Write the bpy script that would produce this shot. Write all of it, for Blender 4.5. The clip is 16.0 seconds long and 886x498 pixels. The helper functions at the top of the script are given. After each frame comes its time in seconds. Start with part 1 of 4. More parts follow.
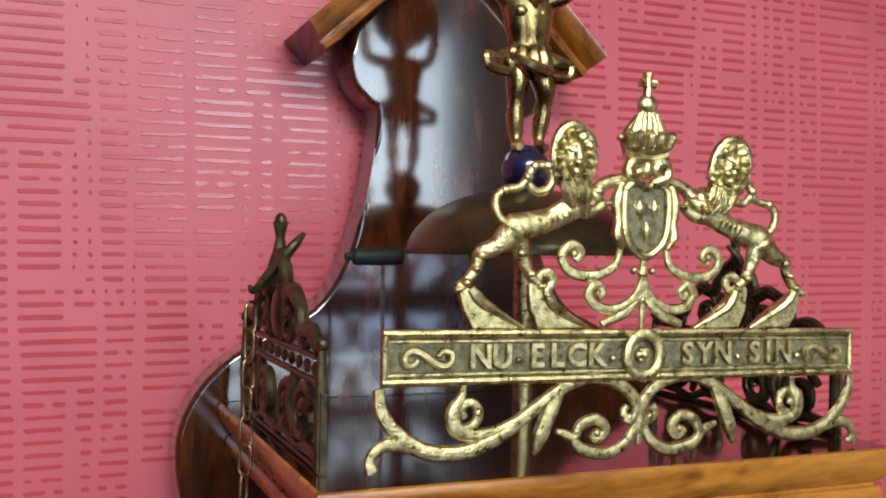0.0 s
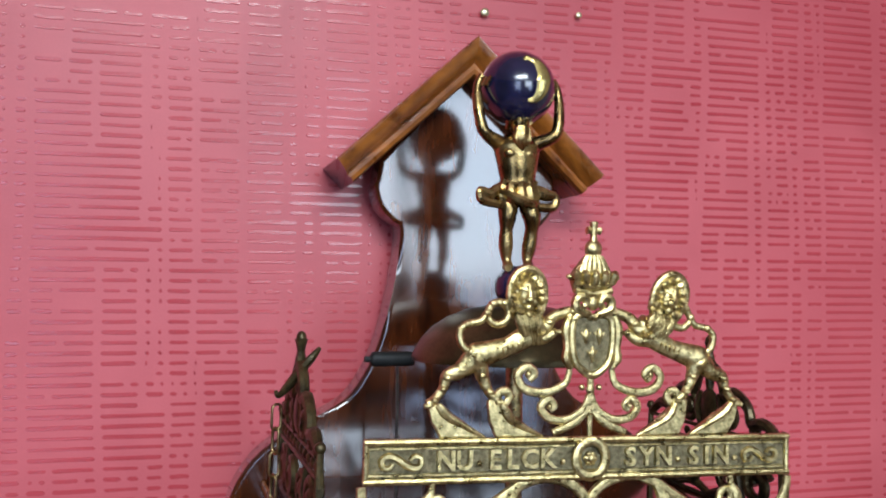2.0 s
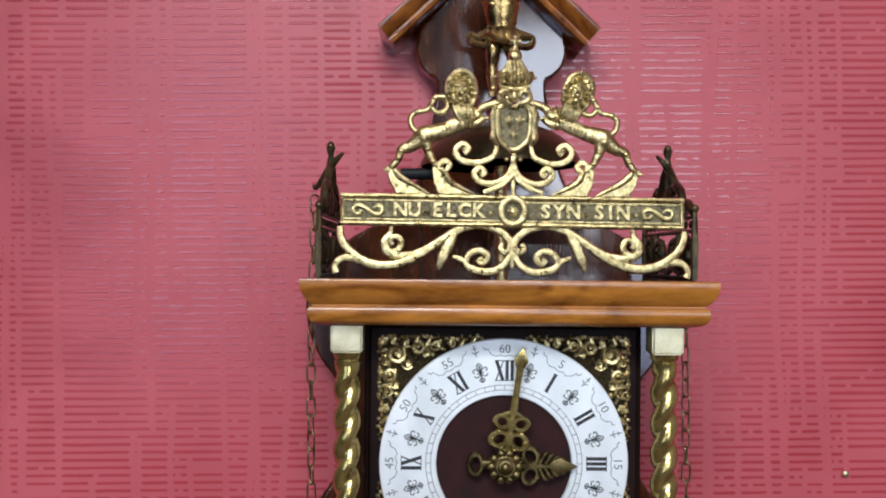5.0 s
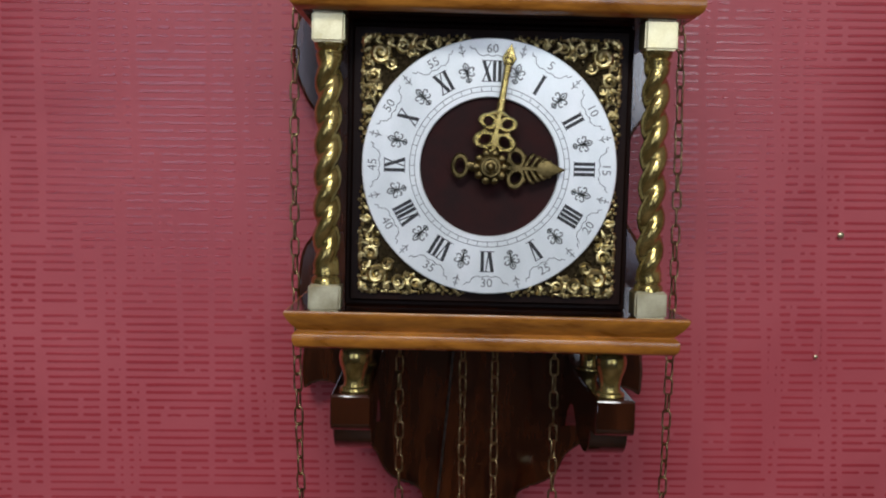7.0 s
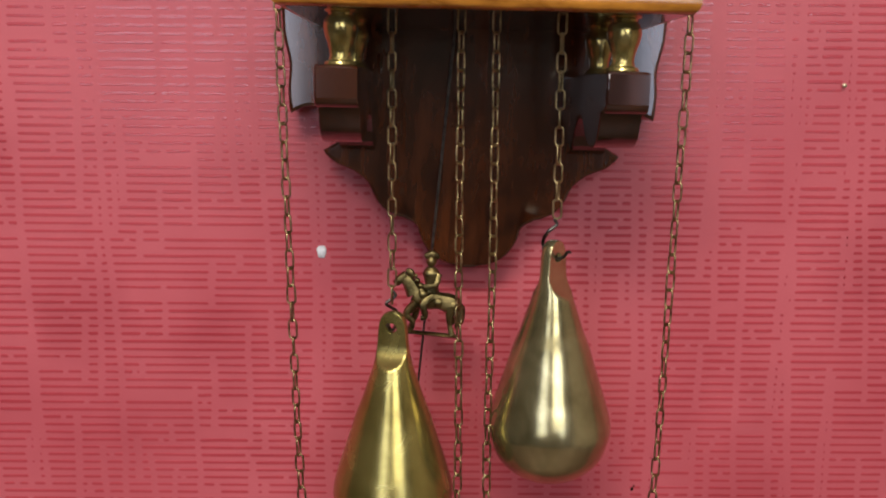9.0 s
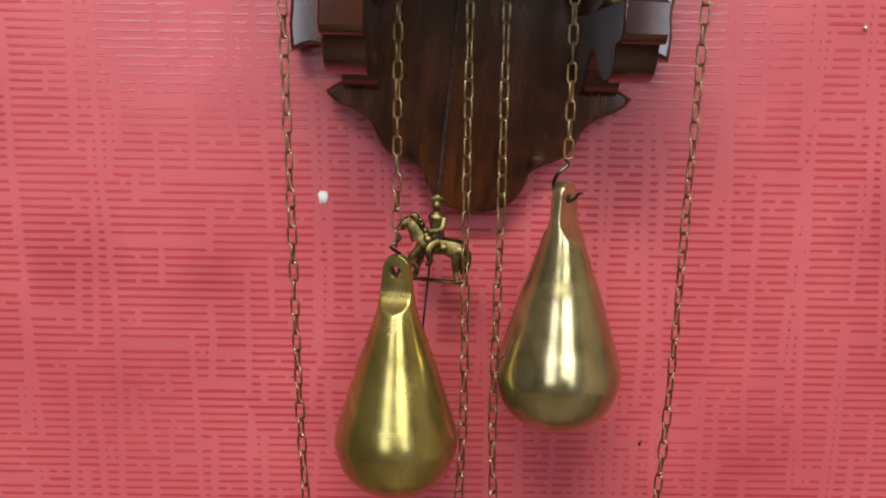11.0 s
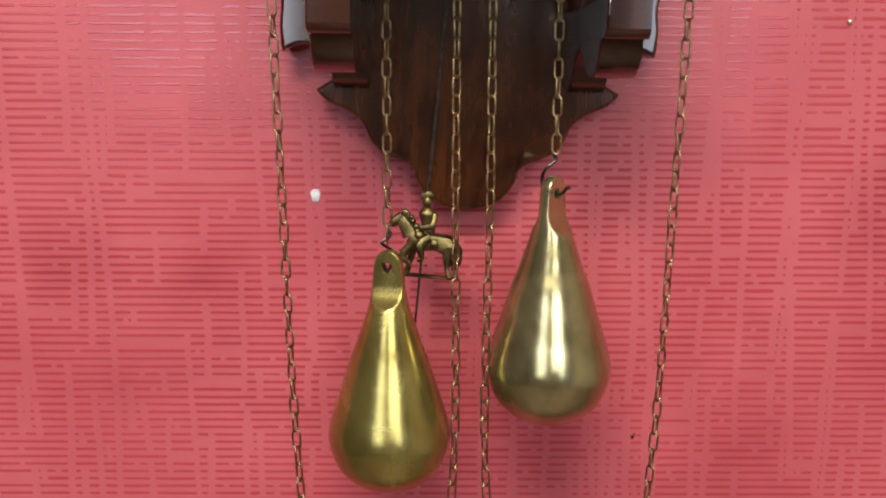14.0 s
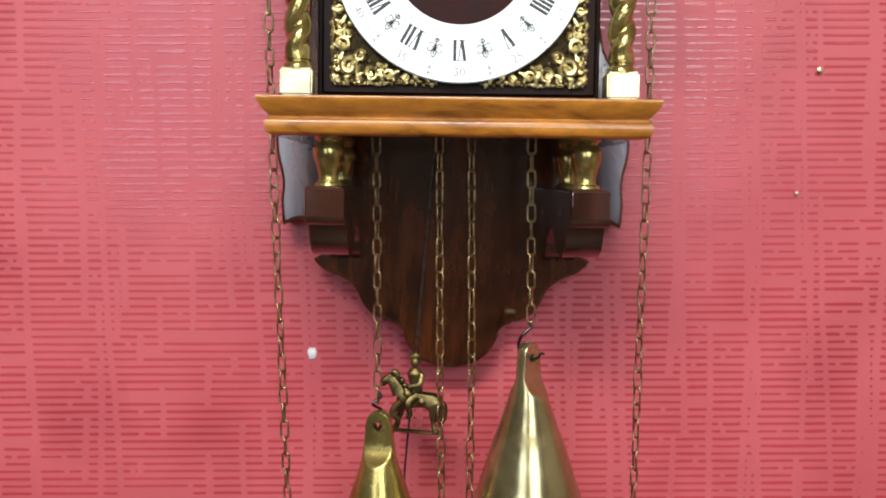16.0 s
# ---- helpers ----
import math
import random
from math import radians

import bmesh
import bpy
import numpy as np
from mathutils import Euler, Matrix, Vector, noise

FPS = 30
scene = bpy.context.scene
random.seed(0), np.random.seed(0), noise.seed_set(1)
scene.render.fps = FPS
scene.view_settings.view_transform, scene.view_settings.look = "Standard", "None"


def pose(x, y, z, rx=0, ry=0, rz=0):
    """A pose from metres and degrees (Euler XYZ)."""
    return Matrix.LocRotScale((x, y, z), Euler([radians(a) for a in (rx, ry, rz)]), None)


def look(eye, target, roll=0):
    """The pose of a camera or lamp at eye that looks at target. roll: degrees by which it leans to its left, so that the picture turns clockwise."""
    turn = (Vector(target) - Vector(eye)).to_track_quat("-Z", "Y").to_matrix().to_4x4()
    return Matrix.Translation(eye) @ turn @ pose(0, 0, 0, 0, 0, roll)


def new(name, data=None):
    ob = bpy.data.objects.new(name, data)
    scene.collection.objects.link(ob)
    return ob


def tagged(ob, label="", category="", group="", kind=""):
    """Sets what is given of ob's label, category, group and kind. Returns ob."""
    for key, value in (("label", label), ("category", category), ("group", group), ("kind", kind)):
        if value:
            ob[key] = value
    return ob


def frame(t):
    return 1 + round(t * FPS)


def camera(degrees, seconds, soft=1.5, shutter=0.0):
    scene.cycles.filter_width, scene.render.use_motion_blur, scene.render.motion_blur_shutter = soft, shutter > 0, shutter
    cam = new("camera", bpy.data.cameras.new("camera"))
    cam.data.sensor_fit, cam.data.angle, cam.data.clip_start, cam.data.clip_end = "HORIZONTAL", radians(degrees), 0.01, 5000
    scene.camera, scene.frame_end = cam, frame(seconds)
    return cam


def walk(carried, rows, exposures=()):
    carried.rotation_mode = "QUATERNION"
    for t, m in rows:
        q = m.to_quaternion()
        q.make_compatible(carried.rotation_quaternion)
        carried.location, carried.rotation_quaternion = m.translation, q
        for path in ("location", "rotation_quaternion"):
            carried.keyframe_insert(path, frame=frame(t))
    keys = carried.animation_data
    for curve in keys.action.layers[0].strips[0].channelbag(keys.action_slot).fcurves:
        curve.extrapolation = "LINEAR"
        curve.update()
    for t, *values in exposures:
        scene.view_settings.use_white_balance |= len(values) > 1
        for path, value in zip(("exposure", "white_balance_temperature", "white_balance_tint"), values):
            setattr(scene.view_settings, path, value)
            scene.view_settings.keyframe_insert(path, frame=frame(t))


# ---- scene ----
cam = camera(50.0, 16.0, soft=2.0)
PATH = [
    (0, (-0.197, -0.499, 1.695), (0.572, 1.348, 1.691), 0.5),
    (0.5, (-0.207, -0.508, 1.7), (0.585, 1.329, 1.7), 1.1),
    (1, (-0.204, -0.526, 1.708), (0.565, 1.32, 1.723), 1.1),
    (1.5, (-0.194, -0.558, 1.725), (0.489, 1.321, 1.783), 0.7),
    (2, (-0.175, -0.589, 1.73), (0.384, 1.329, 1.811), 0.5),
    (2.5, (-0.151, -0.619, 1.728), (0.264, 1.336, 1.819), 0.4),
    (3, (-0.122, -0.647, 1.719), (0.184, 1.327, 1.816), 1.1),
    (3.2, (-0.112, -0.658, 1.717), (0.164, 1.32, 1.824), 0.9),
    (5.3, (-0.039, -0.764, 1.612), (-0.023, 1.236, 1.601), -0.3),
    (5.5, (-0.035, -0.764, 1.6), (-0.024, 1.236, 1.57), -0.3),
    (6, (-0.032, -0.757, 1.564), (-0.029, 1.242, 1.499), -0.4),
    (6.5, (-0.032, -0.754, 1.538), (-0.024, 1.243, 1.426), 0.2),
    (7, (-0.033, -0.748, 1.497), (-0.013, 1.246, 1.347), 0.6),
    (7.5, (-0.029, -0.74, 1.459), (-0.006, 1.251, 1.266), 0.4),
    (8, (-0.025, -0.728, 1.41), (-0.007, 1.257, 1.162), 0.6),
    (8.5, (-0.025, -0.718, 1.379), (-0.013, 1.26, 1.087), 0.7),
    (9, (-0.025, -0.711, 1.35), (-0.017, 1.262, 1.026), 0.5),
    (9.5, (-0.028, -0.708, 1.337), (-0.016, 1.261, 0.991), 0.7),
    (10, (-0.03, -0.704, 1.324), (-0.018, 1.265, 0.972), 1.0),
    (12.5, (-0.03, -0.684, 1.325), (-0.006, 1.275, 0.925), 0.6),
    (13, (-0.033, -0.692, 1.321), (0.004, 1.272, 0.942), 0.6),
    (13.5, (-0.033, -0.699, 1.322), (0.007, 1.264, 0.941), 0.6),
    (14, (-0.024, -0.701, 1.321), (-0.011, 1.265, 0.955), 0.3),
    (14.5, (-0.023, -0.712, 1.336), (0.003, 1.255, 0.976), 0.2),
    (15, (-0.034, -0.725, 1.327), (0.018, 1.259, 1.078), 0.4),
    (15.5, (-0.022, -0.739, 1.346), (0.007, 1.25, 1.142), 0.4),
    (16, (-0.017, -0.756, 1.368), (0.004, 1.239, 1.226), -0.1),
]
walk(cam, [(t, look(eye, target, roll)) for t, eye, target, roll in PATH],
     exposures=[(0.0, -0.10, 5650, -3), (1.5, -0.16, 5500, 1), (3.2, -0.16, 5500, 4), (5.5, -0.6, 5850, 9), (7.0, -1.08, 6000, 9), (8.0, -1.03, 6300, 10), (8.5, -0.50, 6450, 10), (9.0, -0.22, 6550, 9), (10.0, 0.03, 6550, 5), (12.5, 0.12, 6750, 4), (16.0, 0.14, 6400, 4)])

# ---- light ----
world = bpy.data.worlds.new("sky")
scene.world = world
world.use_nodes = True
wn = world.node_tree.nodes
sky = wn.new("ShaderNodeTexSky")
sky.sky_type, sky.sun_disc = "NISHITA", False
sky.sun_elevation, sky.sun_rotation = radians(35), radians(200)
world.node_tree.links.new(sky.outputs["Color"], wn["Background"].inputs["Color"])
wn["Background"].inputs["Strength"].default_value = 0.1


def area_lamp(name, eye, target, sx, sy, watts, colour):
    data = bpy.data.lights.new(name, "AREA")
    data.shape, data.size, data.size_y, data.energy, data.color = "RECTANGLE", sx, sy, watts, colour
    ob = new(name, data)
    ob.matrix_world = look(eye, target)
    return ob


# unseen windows in the back wall, placed to suit reflections: x0, x1, z0, z1
WINDOWS = ((-1.35, -0.52, 1.20, 2.48), (0.14, 0.62, 1.72, 2.48), (0.66, 1.15, 1.20, 2.48))
# their panes, watts and colours fitted to reflections: stronger above, bluer below
PANES = ((-1.35, -0.52, 1.20, 2.48, 15.5, (0.64, 0.72, 1.0)), (0.14, 0.62, 1.72, 2.48, 11.5, (0.95, 0.95, 1.0)),
         (0.66, 1.15, 1.74, 2.48, 11.0, (0.92, 0.93, 1.0)), (0.66, 1.15, 1.20, 1.70, 3.6, (0.64, 0.72, 1.0)))
BACK = -2.7
for x0, x1, z0, z1, watts, colour in PANES:
    area_lamp("window_daylight", ((x0 + x1) / 2, BACK - 0.1, (z0 + z1) / 2), ((x0 + x1) / 2, 0, (z0 + z1) / 2), x1 - x0, z1 - z0, watts, colour)
area_lamp("ceiling_lamp", (-0.22, -1.65, 2.57), (-0.22, -1.65, 0), 0.9, 0.5, 65, (1.0, 0.955, 0.90))


# ---- materials ----
def material(name):
    m = bpy.data.materials.new(name)
    m.use_nodes = True
    return m, m.node_tree.nodes, m.node_tree.links, m.node_tree.nodes["Principled BSDF"]


def ramp(nodes, stops):
    r = nodes.new("ShaderNodeValToRGB")
    while len(r.color_ramp.elements) < len(stops):
        r.color_ramp.elements.new(0.5)
    for e, (p, c) in zip(r.color_ramp.elements, stops):
        e.position, e.color = p, (*c, 1)
    return r


def noise_tex(nodes, links, coord, scale, detail=4, stretch=(1, 1, 1), distortion=0.0):
    mp = nodes.new("ShaderNodeMapping")
    mp.inputs["Scale"].default_value = stretch
    links.new(coord, mp.inputs["Vector"])
    n = nodes.new("ShaderNodeTexNoise")
    n.inputs["Scale"].default_value, n.inputs["Detail"].default_value = scale, detail
    n.inputs["Distortion"].default_value = distortion
    links.new(mp.outputs[0], n.inputs["Vector"])
    return n.outputs["Fac"]


def surface(name, dark, light, rough=(0.3, 0.5), metal=0.0, scale=60, stretch=(1, 1, 1), fine=400, bump=0.1, coat=0.0, spread=(0.3, 0.7), distortion=0.0, bumpd=0.001, stain=0.0, spec=0.5, coat_rough=0.16):
    m, n, l, b = material(name)
    co = n.new("ShaderNodeTexCoord").outputs["Object"]
    a = noise_tex(n, l, co, scale, 6, stretch, distortion)
    f = noise_tex(n, l, co, fine, 3, stretch)
    mix = n.new("ShaderNodeMath")
    mix.operation = "MULTIPLY_ADD"
    l.new(f, mix.inputs[0])
    mix.inputs[1].default_value = 0.35
    l.new(a, mix.inputs[2])
    sub = n.new("ShaderNodeMath")
    sub.operation = "SUBTRACT"
    l.new(mix.outputs[0], sub.inputs[0])
    sub.inputs[1].default_value = 0.175
    r = ramp(n, [(spread[0], dark), (spread[1], light)])
    l.new(sub.outputs[0], r.inputs[0])
    colour = r.outputs[0]
    if stain:
        blot = ramp(n, [(0.52, (0, 0, 0)), (0.72, (1, 1, 1))])
        l.new(noise_tex(n, l, co, 7.0, 3, (1, 1, 0.8), 0.4), blot.inputs[0])
        dirty = n.new("ShaderNodeMix")
        dirty.data_type, dirty.blend_type = "RGBA", "MULTIPLY"
        amount = n.new("ShaderNodeMath")
        amount.operation = "MULTIPLY"
        l.new(blot.outputs[0], amount.inputs[0])
        amount.inputs[1].default_value = stain
        l.new(amount.outputs[0], dirty.inputs[0])
        l.new(colour, dirty.inputs[6])
        dirty.inputs[7].default_value = (0.62, 0.45, 0.48, 1)
        colour = dirty.outputs[2]
    l.new(colour, b.inputs["Base Color"])
    rr = n.new("ShaderNodeMapRange")
    rr.inputs["From Min"].default_value, rr.inputs["From Max"].default_value = 0.3, 0.7
    rr.inputs["To Min"].default_value, rr.inputs["To Max"].default_value = rough
    l.new(a, rr.inputs["Value"])
    l.new(rr.outputs[0], b.inputs["Roughness"])
    b.inputs["Metallic"].default_value = metal
    b.inputs["Coat Weight"].default_value = coat
    b.inputs["Coat Roughness"].default_value = coat_rough
    b.inputs["Specular IOR Level"].default_value = spec
    bp = n.new("ShaderNodeBump")
    bp.inputs["Strength"].default_value, bp.inputs["Distance"].default_value = bump, bumpd
    l.new(f, bp.inputs["Height"])
    l.new(bp.outputs[0], b.inputs["Normal"])
    return m


PAPER = surface("red wallpaper", (0.452, 0.079, 0.094), (0.540, 0.111, 0.127), (0.36, 0.50), scale=7, fine=900, bump=0.18, bumpd=0.0004, spec=0.38, stain=0.5)
DASH = surface("red wallpaper relief", (0.395, 0.047, 0.060), (0.475, 0.067, 0.082), (0.15, 0.23), scale=14, fine=700, bump=0.2, bumpd=0.0004, stain=0.5, spec=0.54)
MAHOGANY = surface("dark mahogany", (0.006, 0.0018, 0.001), (0.045, 0.012, 0.0038), (0.09, 0.13), scale=30, stretch=(1, 1, 0.12), fine=260, bump=0.002, coat=0.5, distortion=1.2, coat_rough=0.08)
BURR = surface("red-brown walnut board", (0.016, 0.0038, 0.0014), (0.094, 0.0235, 0.0055), (0.10, 0.14), scale=30, stretch=(1, 1, 0.22), fine=340, bump=0.001, coat=0.9, distortion=2.4, spec=0.55, coat_rough=0.10)
AMBER = surface("amber oak moulding", (0.15, 0.046, 0.005), (0.50, 0.20, 0.024), (0.24, 0.36), scale=34, stretch=(0.30, 1, 1.0), fine=420, bump=0.02, coat=0.35, distortion=2.4, spread=(0.24, 0.72), spec=0.35, coat_rough=0.14)
AMBER_Z = surface("amber roof moulding", (0.09, 0.022, 0.003), (0.42, 0.145, 0.018), (0.24, 0.36), scale=45, stretch=(0.5, 1, 0.5), fine=300, bump=0.01, coat=1.0, distortion=1.6, coat_rough=0.10)
CASE = surface("near-black case wood", (0.006, 0.0024, 0.0016), (0.016, 0.006, 0.0036), (0.45, 0.6), scale=40, stretch=(1, 1, 0.2), fine=300, bump=0.05, spec=0.12)
VELVET = surface("dark brown dial centre", (0.016, 0.0045, 0.004), (0.034, 0.009, 0.008), (0.65, 0.8), scale=70, fine=1500, bump=0.2, spec=0.2)
BRASS = surface("polished cast brass", (0.25, 0.195, 0.075), (0.76, 0.64, 0.31), (0.25, 0.40), 1.0, scale=300, fine=1100, bump=0.6, bumpd=0.0006, spread=(0.32, 0.64))
ANTIQUE = surface("antique brass ground", (0.016, 0.011, 0.006), (0.07, 0.052, 0.026), (0.35, 0.55), 1.0, scale=500, fine=1800, bump=0.9, bumpd=0.0008)
GROUND = surface("grey-brown brass ground", (0.10, 0.085, 0.045), (0.34, 0.30, 0.18), (0.35, 0.55), 1.0, scale=500, fine=1800, bump=0.9, bumpd=0.0008)
OLDBRASS = surface("tarnished brass", (0.045, 0.034, 0.013), (0.25, 0.19, 0.075), (0.3, 0.5), 1.0, scale=110, fine=700, bump=0.25, bumpd=0.0006)
DARKBRASS = surface("very dark brass", (0.012, 0.010, 0.005), (0.12, 0.09, 0.036), (0.28, 0.45), 0.65, scale=130, fine=700, bump=0.3, bumpd=0.0006)
GILT = surface("gilded bronze", (0.07, 0.04, 0.014), (0.52, 0.38, 0.15), (0.18, 0.34), 1.0, scale=75, fine=800, bump=0.2, bumpd=0.0006)
COLBRASS = surface("column brass", (0.21, 0.16, 0.045), (0.52, 0.415, 0.15), (0.14, 0.26), 0.82, scale=120, fine=800, bump=0.15, bumpd=0.0005)
WEIGHT = surface("weight brass", (0.23, 0.18, 0.046), (0.43, 0.35, 0.112), (0.20, 0.30), 0.84, scale=28, fine=600, bump=0.02, bumpd=0.0004, distortion=0.8)
DULL = surface("dulled weight brass", (0.22, 0.185, 0.08), (0.50, 0.43, 0.225), (0.16, 0.27), 0.86, scale=24, fine=600, bump=0.02, bumpd=0.0004, distortion=1.2)
CHAIN = surface("bronze chain", (0.16, 0.12, 0.05), (0.42, 0.33, 0.16), (0.28, 0.42), 1.0, scale=300, fine=1200, bump=0.2, bumpd=0.0004)
STEEL = surface("dark steel wire", (0.05, 0.045, 0.04), (0.14, 0.13, 0.11), (0.35, 0.5), 1.0, scale=200, fine=900)
BLACK = surface("black metal", (0.010, 0.011, 0.011), (0.022, 0.024, 0.024), (0.45, 0.6), scale=150, fine=800, spec=0.2)
BELL = surface("dark bell bronze", (0.045, 0.036, 0.015), (0.12, 0.094, 0.04), (0.26, 0.40), 0.75, scale=40, fine=500, bump=0.05)
SILVER = surface("silvered dial", (0.74, 0.79, 0.77), (0.90, 0.93, 0.92), (0.30, 0.44), 0.35, scale=45, stretch=(1, 1, 0.5), fine=1400, bump=0.12, bumpd=0.0003, spec=0.8)
INK = surface("engraved black ink", (0.012, 0.012, 0.013), (0.03, 0.03, 0.03), (0.4, 0.55), scale=300, fine=1500)
FADED = surface("engraved grey ink", (0.10, 0.11, 0.105), (0.24, 0.25, 0.24), (0.45, 0.6), scale=300, fine=1500)
GLOBE = surface("navy enamel", (0.006, 0.006, 0.018), (0.014, 0.014, 0.05), (0.10, 0.2), scale=90, fine=600, bump=0.1, coat=0.8, bumpd=0.0006)
CREAM = surface("cap block brass", (0.55, 0.48, 0.26), (0.75, 0.70, 0.46), (0.3, 0.45), 1.0, scale=90, fine=900, bump=0.1)
WHITE = surface("white chip", (0.65, 0.65, 0.64), (0.8, 0.8, 0.79), (0.5, 0.7), scale=200, fine=900)
CEILING = surface("white ceiling paint", (0.70, 0.70, 0.68), (0.78, 0.78, 0.76), (0.8, 0.9), scale=6, fine=200, bump=0.1)
# for the unseen walls, darkened so that polished wood and brass reflect dark
PLASTER = surface("unseen wall dark brown", (0.050, 0.037, 0.026), (0.070, 0.053, 0.038), (0.8, 0.9), scale=6, fine=200, bump=0.1)
# pale tone of the unseen east wall, added to brighten the brass
BEIGE = surface("brass-brightening beige", (0.46, 0.41, 0.32), (0.56, 0.51, 0.41), (0.8, 0.9), scale=6, fine=200, bump=0.1)
BOARDS = surface("brown floor", (0.09, 0.055, 0.03), (0.2, 0.12, 0.07), (0.4, 0.55), scale=8, stretch=(1, 0.1, 1), fine=80)


# ---- builders ----
def part(name, bm, mat, parent=None, label="", smooth=True):
    me = bpy.data.meshes.new(name)
    bmesh.ops.recalc_face_normals(bm, faces=bm.faces)
    # broad flat faces stay flat, curved ones are shaded smooth
    curved = [smooth and len(f.verts) <= 8 and (f.calc_area() < 1e-4 or f.calc_perimeter() ** 2 / f.calc_area() > 60) for f in bm.faces]
    bm.to_mesh(me)
    bm.free()
    for m in (mat if isinstance(mat, (list, tuple)) else (mat,)):
        me.materials.append(m)
    if smooth:
        me.shade_smooth()
        me.set_sharp_from_angle(angle=radians(38))
        me.polygons.foreach_set("use_smooth", curved)
    ob = new(name, me)
    ob.parent = parent
    if label:
        ob["label"] = label
    return ob


def thing(name, label, category, group="", at=(0, 0, 0)):
    ob = tagged(new(name), label, category, group)
    ob.location = at
    return ob


def box(bm, x0, x1, y0, y1, z0, z1, bevel=0.0, segments=2):
    m = Matrix.LocRotScale(((x0 + x1) / 2, (y0 + y1) / 2, (z0 + z1) / 2), None, (x1 - x0, y1 - y0, z1 - z0))
    made = bmesh.ops.create_cube(bm, size=1, matrix=m)["verts"]
    if bevel:
        edges = list({e for v in made for e in v.link_edges})
        bmesh.ops.bevel(bm, geom=edges, offset=bevel, segments=segments, affect="EDGES")


def ball(bm, c, r, u=14, v=10, turn=None):
    rx, ry, rz = (r, r, r) if isinstance(r, (int, float)) else r
    m = Matrix.LocRotScale(c, turn, (rx, ry, rz))
    return bmesh.ops.create_uvsphere(bm, u_segments=u, v_segments=v, radius=1, matrix=m)["verts"]


def smooth_path(points, sub, closed=False):
    p = [Vector(q) for q in points]
    n, out = len(p), []
    if n < 3:
        return p
    for i in range(n if closed else n - 1):
        a, b, c, d = ((p[(i + k) % n] for k in (-1, 0, 1, 2)) if closed else (p[max(i - 1, 0)], p[i], p[i + 1], p[min(i + 2, n - 1)]))
        for s in range(sub):
            t = s / sub
            out.append(0.5 * (2 * b + (c - a) * t + (2 * a - 5 * b + 4 * c - d) * t * t + (3 * b - a - 3 * c + d) * t ** 3))
    if not closed:
        out.append(p[-1])
    return out


def tube(bm, points, radius, seg=8, sub=5, flat=1.0, closed=False, axis=(0, 1, 0), mat=0):
    path = smooth_path(points, sub, closed)
    n = len(path)
    radii = radius if isinstance(radius, (list, tuple)) else [radius, radius]
    rings, ref = [], Vector(axis)
    for i, q in enumerate(path):
        t = path[(i + 1) % n] - path[i - 1] if closed else path[min(i + 1, n - 1)] - path[max(i - 1, 0)]
        t.normalize()
        side = t.cross(ref)
        if side.length < 0.05:
            side = t.cross(Vector((1, 0, 0)))
        side.normalize()
        up = side.cross(t)
        f = i / max(n - 1, 1) * (len(radii) - 1)
        k = min(int(f), len(radii) - 2)
        r = radii[k] + (radii[k + 1] - radii[k]) * (f - k)
        rings.append([bm.verts.new(q + side * (r * math.cos(a)) + up * (r * flat * math.sin(a))) for a in (2 * math.pi * j / seg for j in range(seg))])
    faces = []
    for i in range(n if closed else n - 1):
        a, b = rings[i], rings[(i + 1) % n]
        for j in range(seg):
            faces.append(bm.faces.new((a[j], a[(j + 1) % seg], b[(j + 1) % seg], b[j])))
    if not closed:
        faces += [bm.faces.new(rings[0]), bm.faces.new(rings[-1])]
    for f in faces:
        f.material_index = mat


def lathe(bm, profile, c=(0, 0, 0), seg=32, mat=0):
    rings = []
    for r, z in profile:
        if r < 1e-6:
            rings.append([bm.verts.new((c[0], c[1], c[2] + z))])
        else:
            rings.append([bm.verts.new((c[0] + r * math.cos(2 * math.pi * j / seg), c[1] + r * math.sin(2 * math.pi * j / seg), c[2] + z)) for j in range(seg)])
    for a, b in zip(rings, rings[1:]):
        for j in range(seg):
            k = (j + 1) % seg
            if len(a) == 1 and len(b) == 1:
                continue
            f = bm.faces.new((a[0], b[j], b[k]) if len(a) == 1 else (a[j], b[0], a[k]) if len(b) == 1 else (a[j], a[k], b[k], b[j]))
            f.material_index = mat
    for ring in (rings[0], rings[-1]):
        if len(ring) > 1:
            bm.faces.new(ring).material_index = mat


def slab(bm, outline, depth0, depth1, bevel=0.0, plane="xz", at=0.0):
    """A flat shape cut from a board: outline in x and z (or y and z, at that x), between two depths."""
    def point(u, w, d):
        return (u, d, w) if plane == "xz" else (d, u, w)
    front = [bm.verts.new(point(u, w, depth0)) for u, w in outline]
    face = bm.faces.new(front)
    made = bmesh.ops.extrude_face_region(bm, geom=[face])["geom"]
    step = Vector(point(0, 0, depth1 - depth0))
    for v in made:
        if isinstance(v, bmesh.types.BMVert):
            v.co += step
    if bevel:
        keep = [e for e in face.edges]
        bmesh.ops.bevel(bm, geom=keep, offset=bevel, segments=3, affect="EDGES", profile=0.5)


def loft_shelf(bm, half, front, back, loops):
    """A shelf with a moulded edge on its front and sides: loops of height and inset."""
    rings = []
    for z, inset in loops:
        w, f = half - inset, front + inset
        rings.append([bm.verts.new(p) for p in ((-w, back, z), (-w, f, z), (w, f, z), (w, back, z))])
    for a, b in zip(rings, rings[1:]):
        for j in range(4):
            bm.faces.new((a[j], a[(j + 1) % 4], b[(j + 1) % 4], b[j]))
    bm.faces.new(rings[0])
    bm.faces.new(rings[-1])


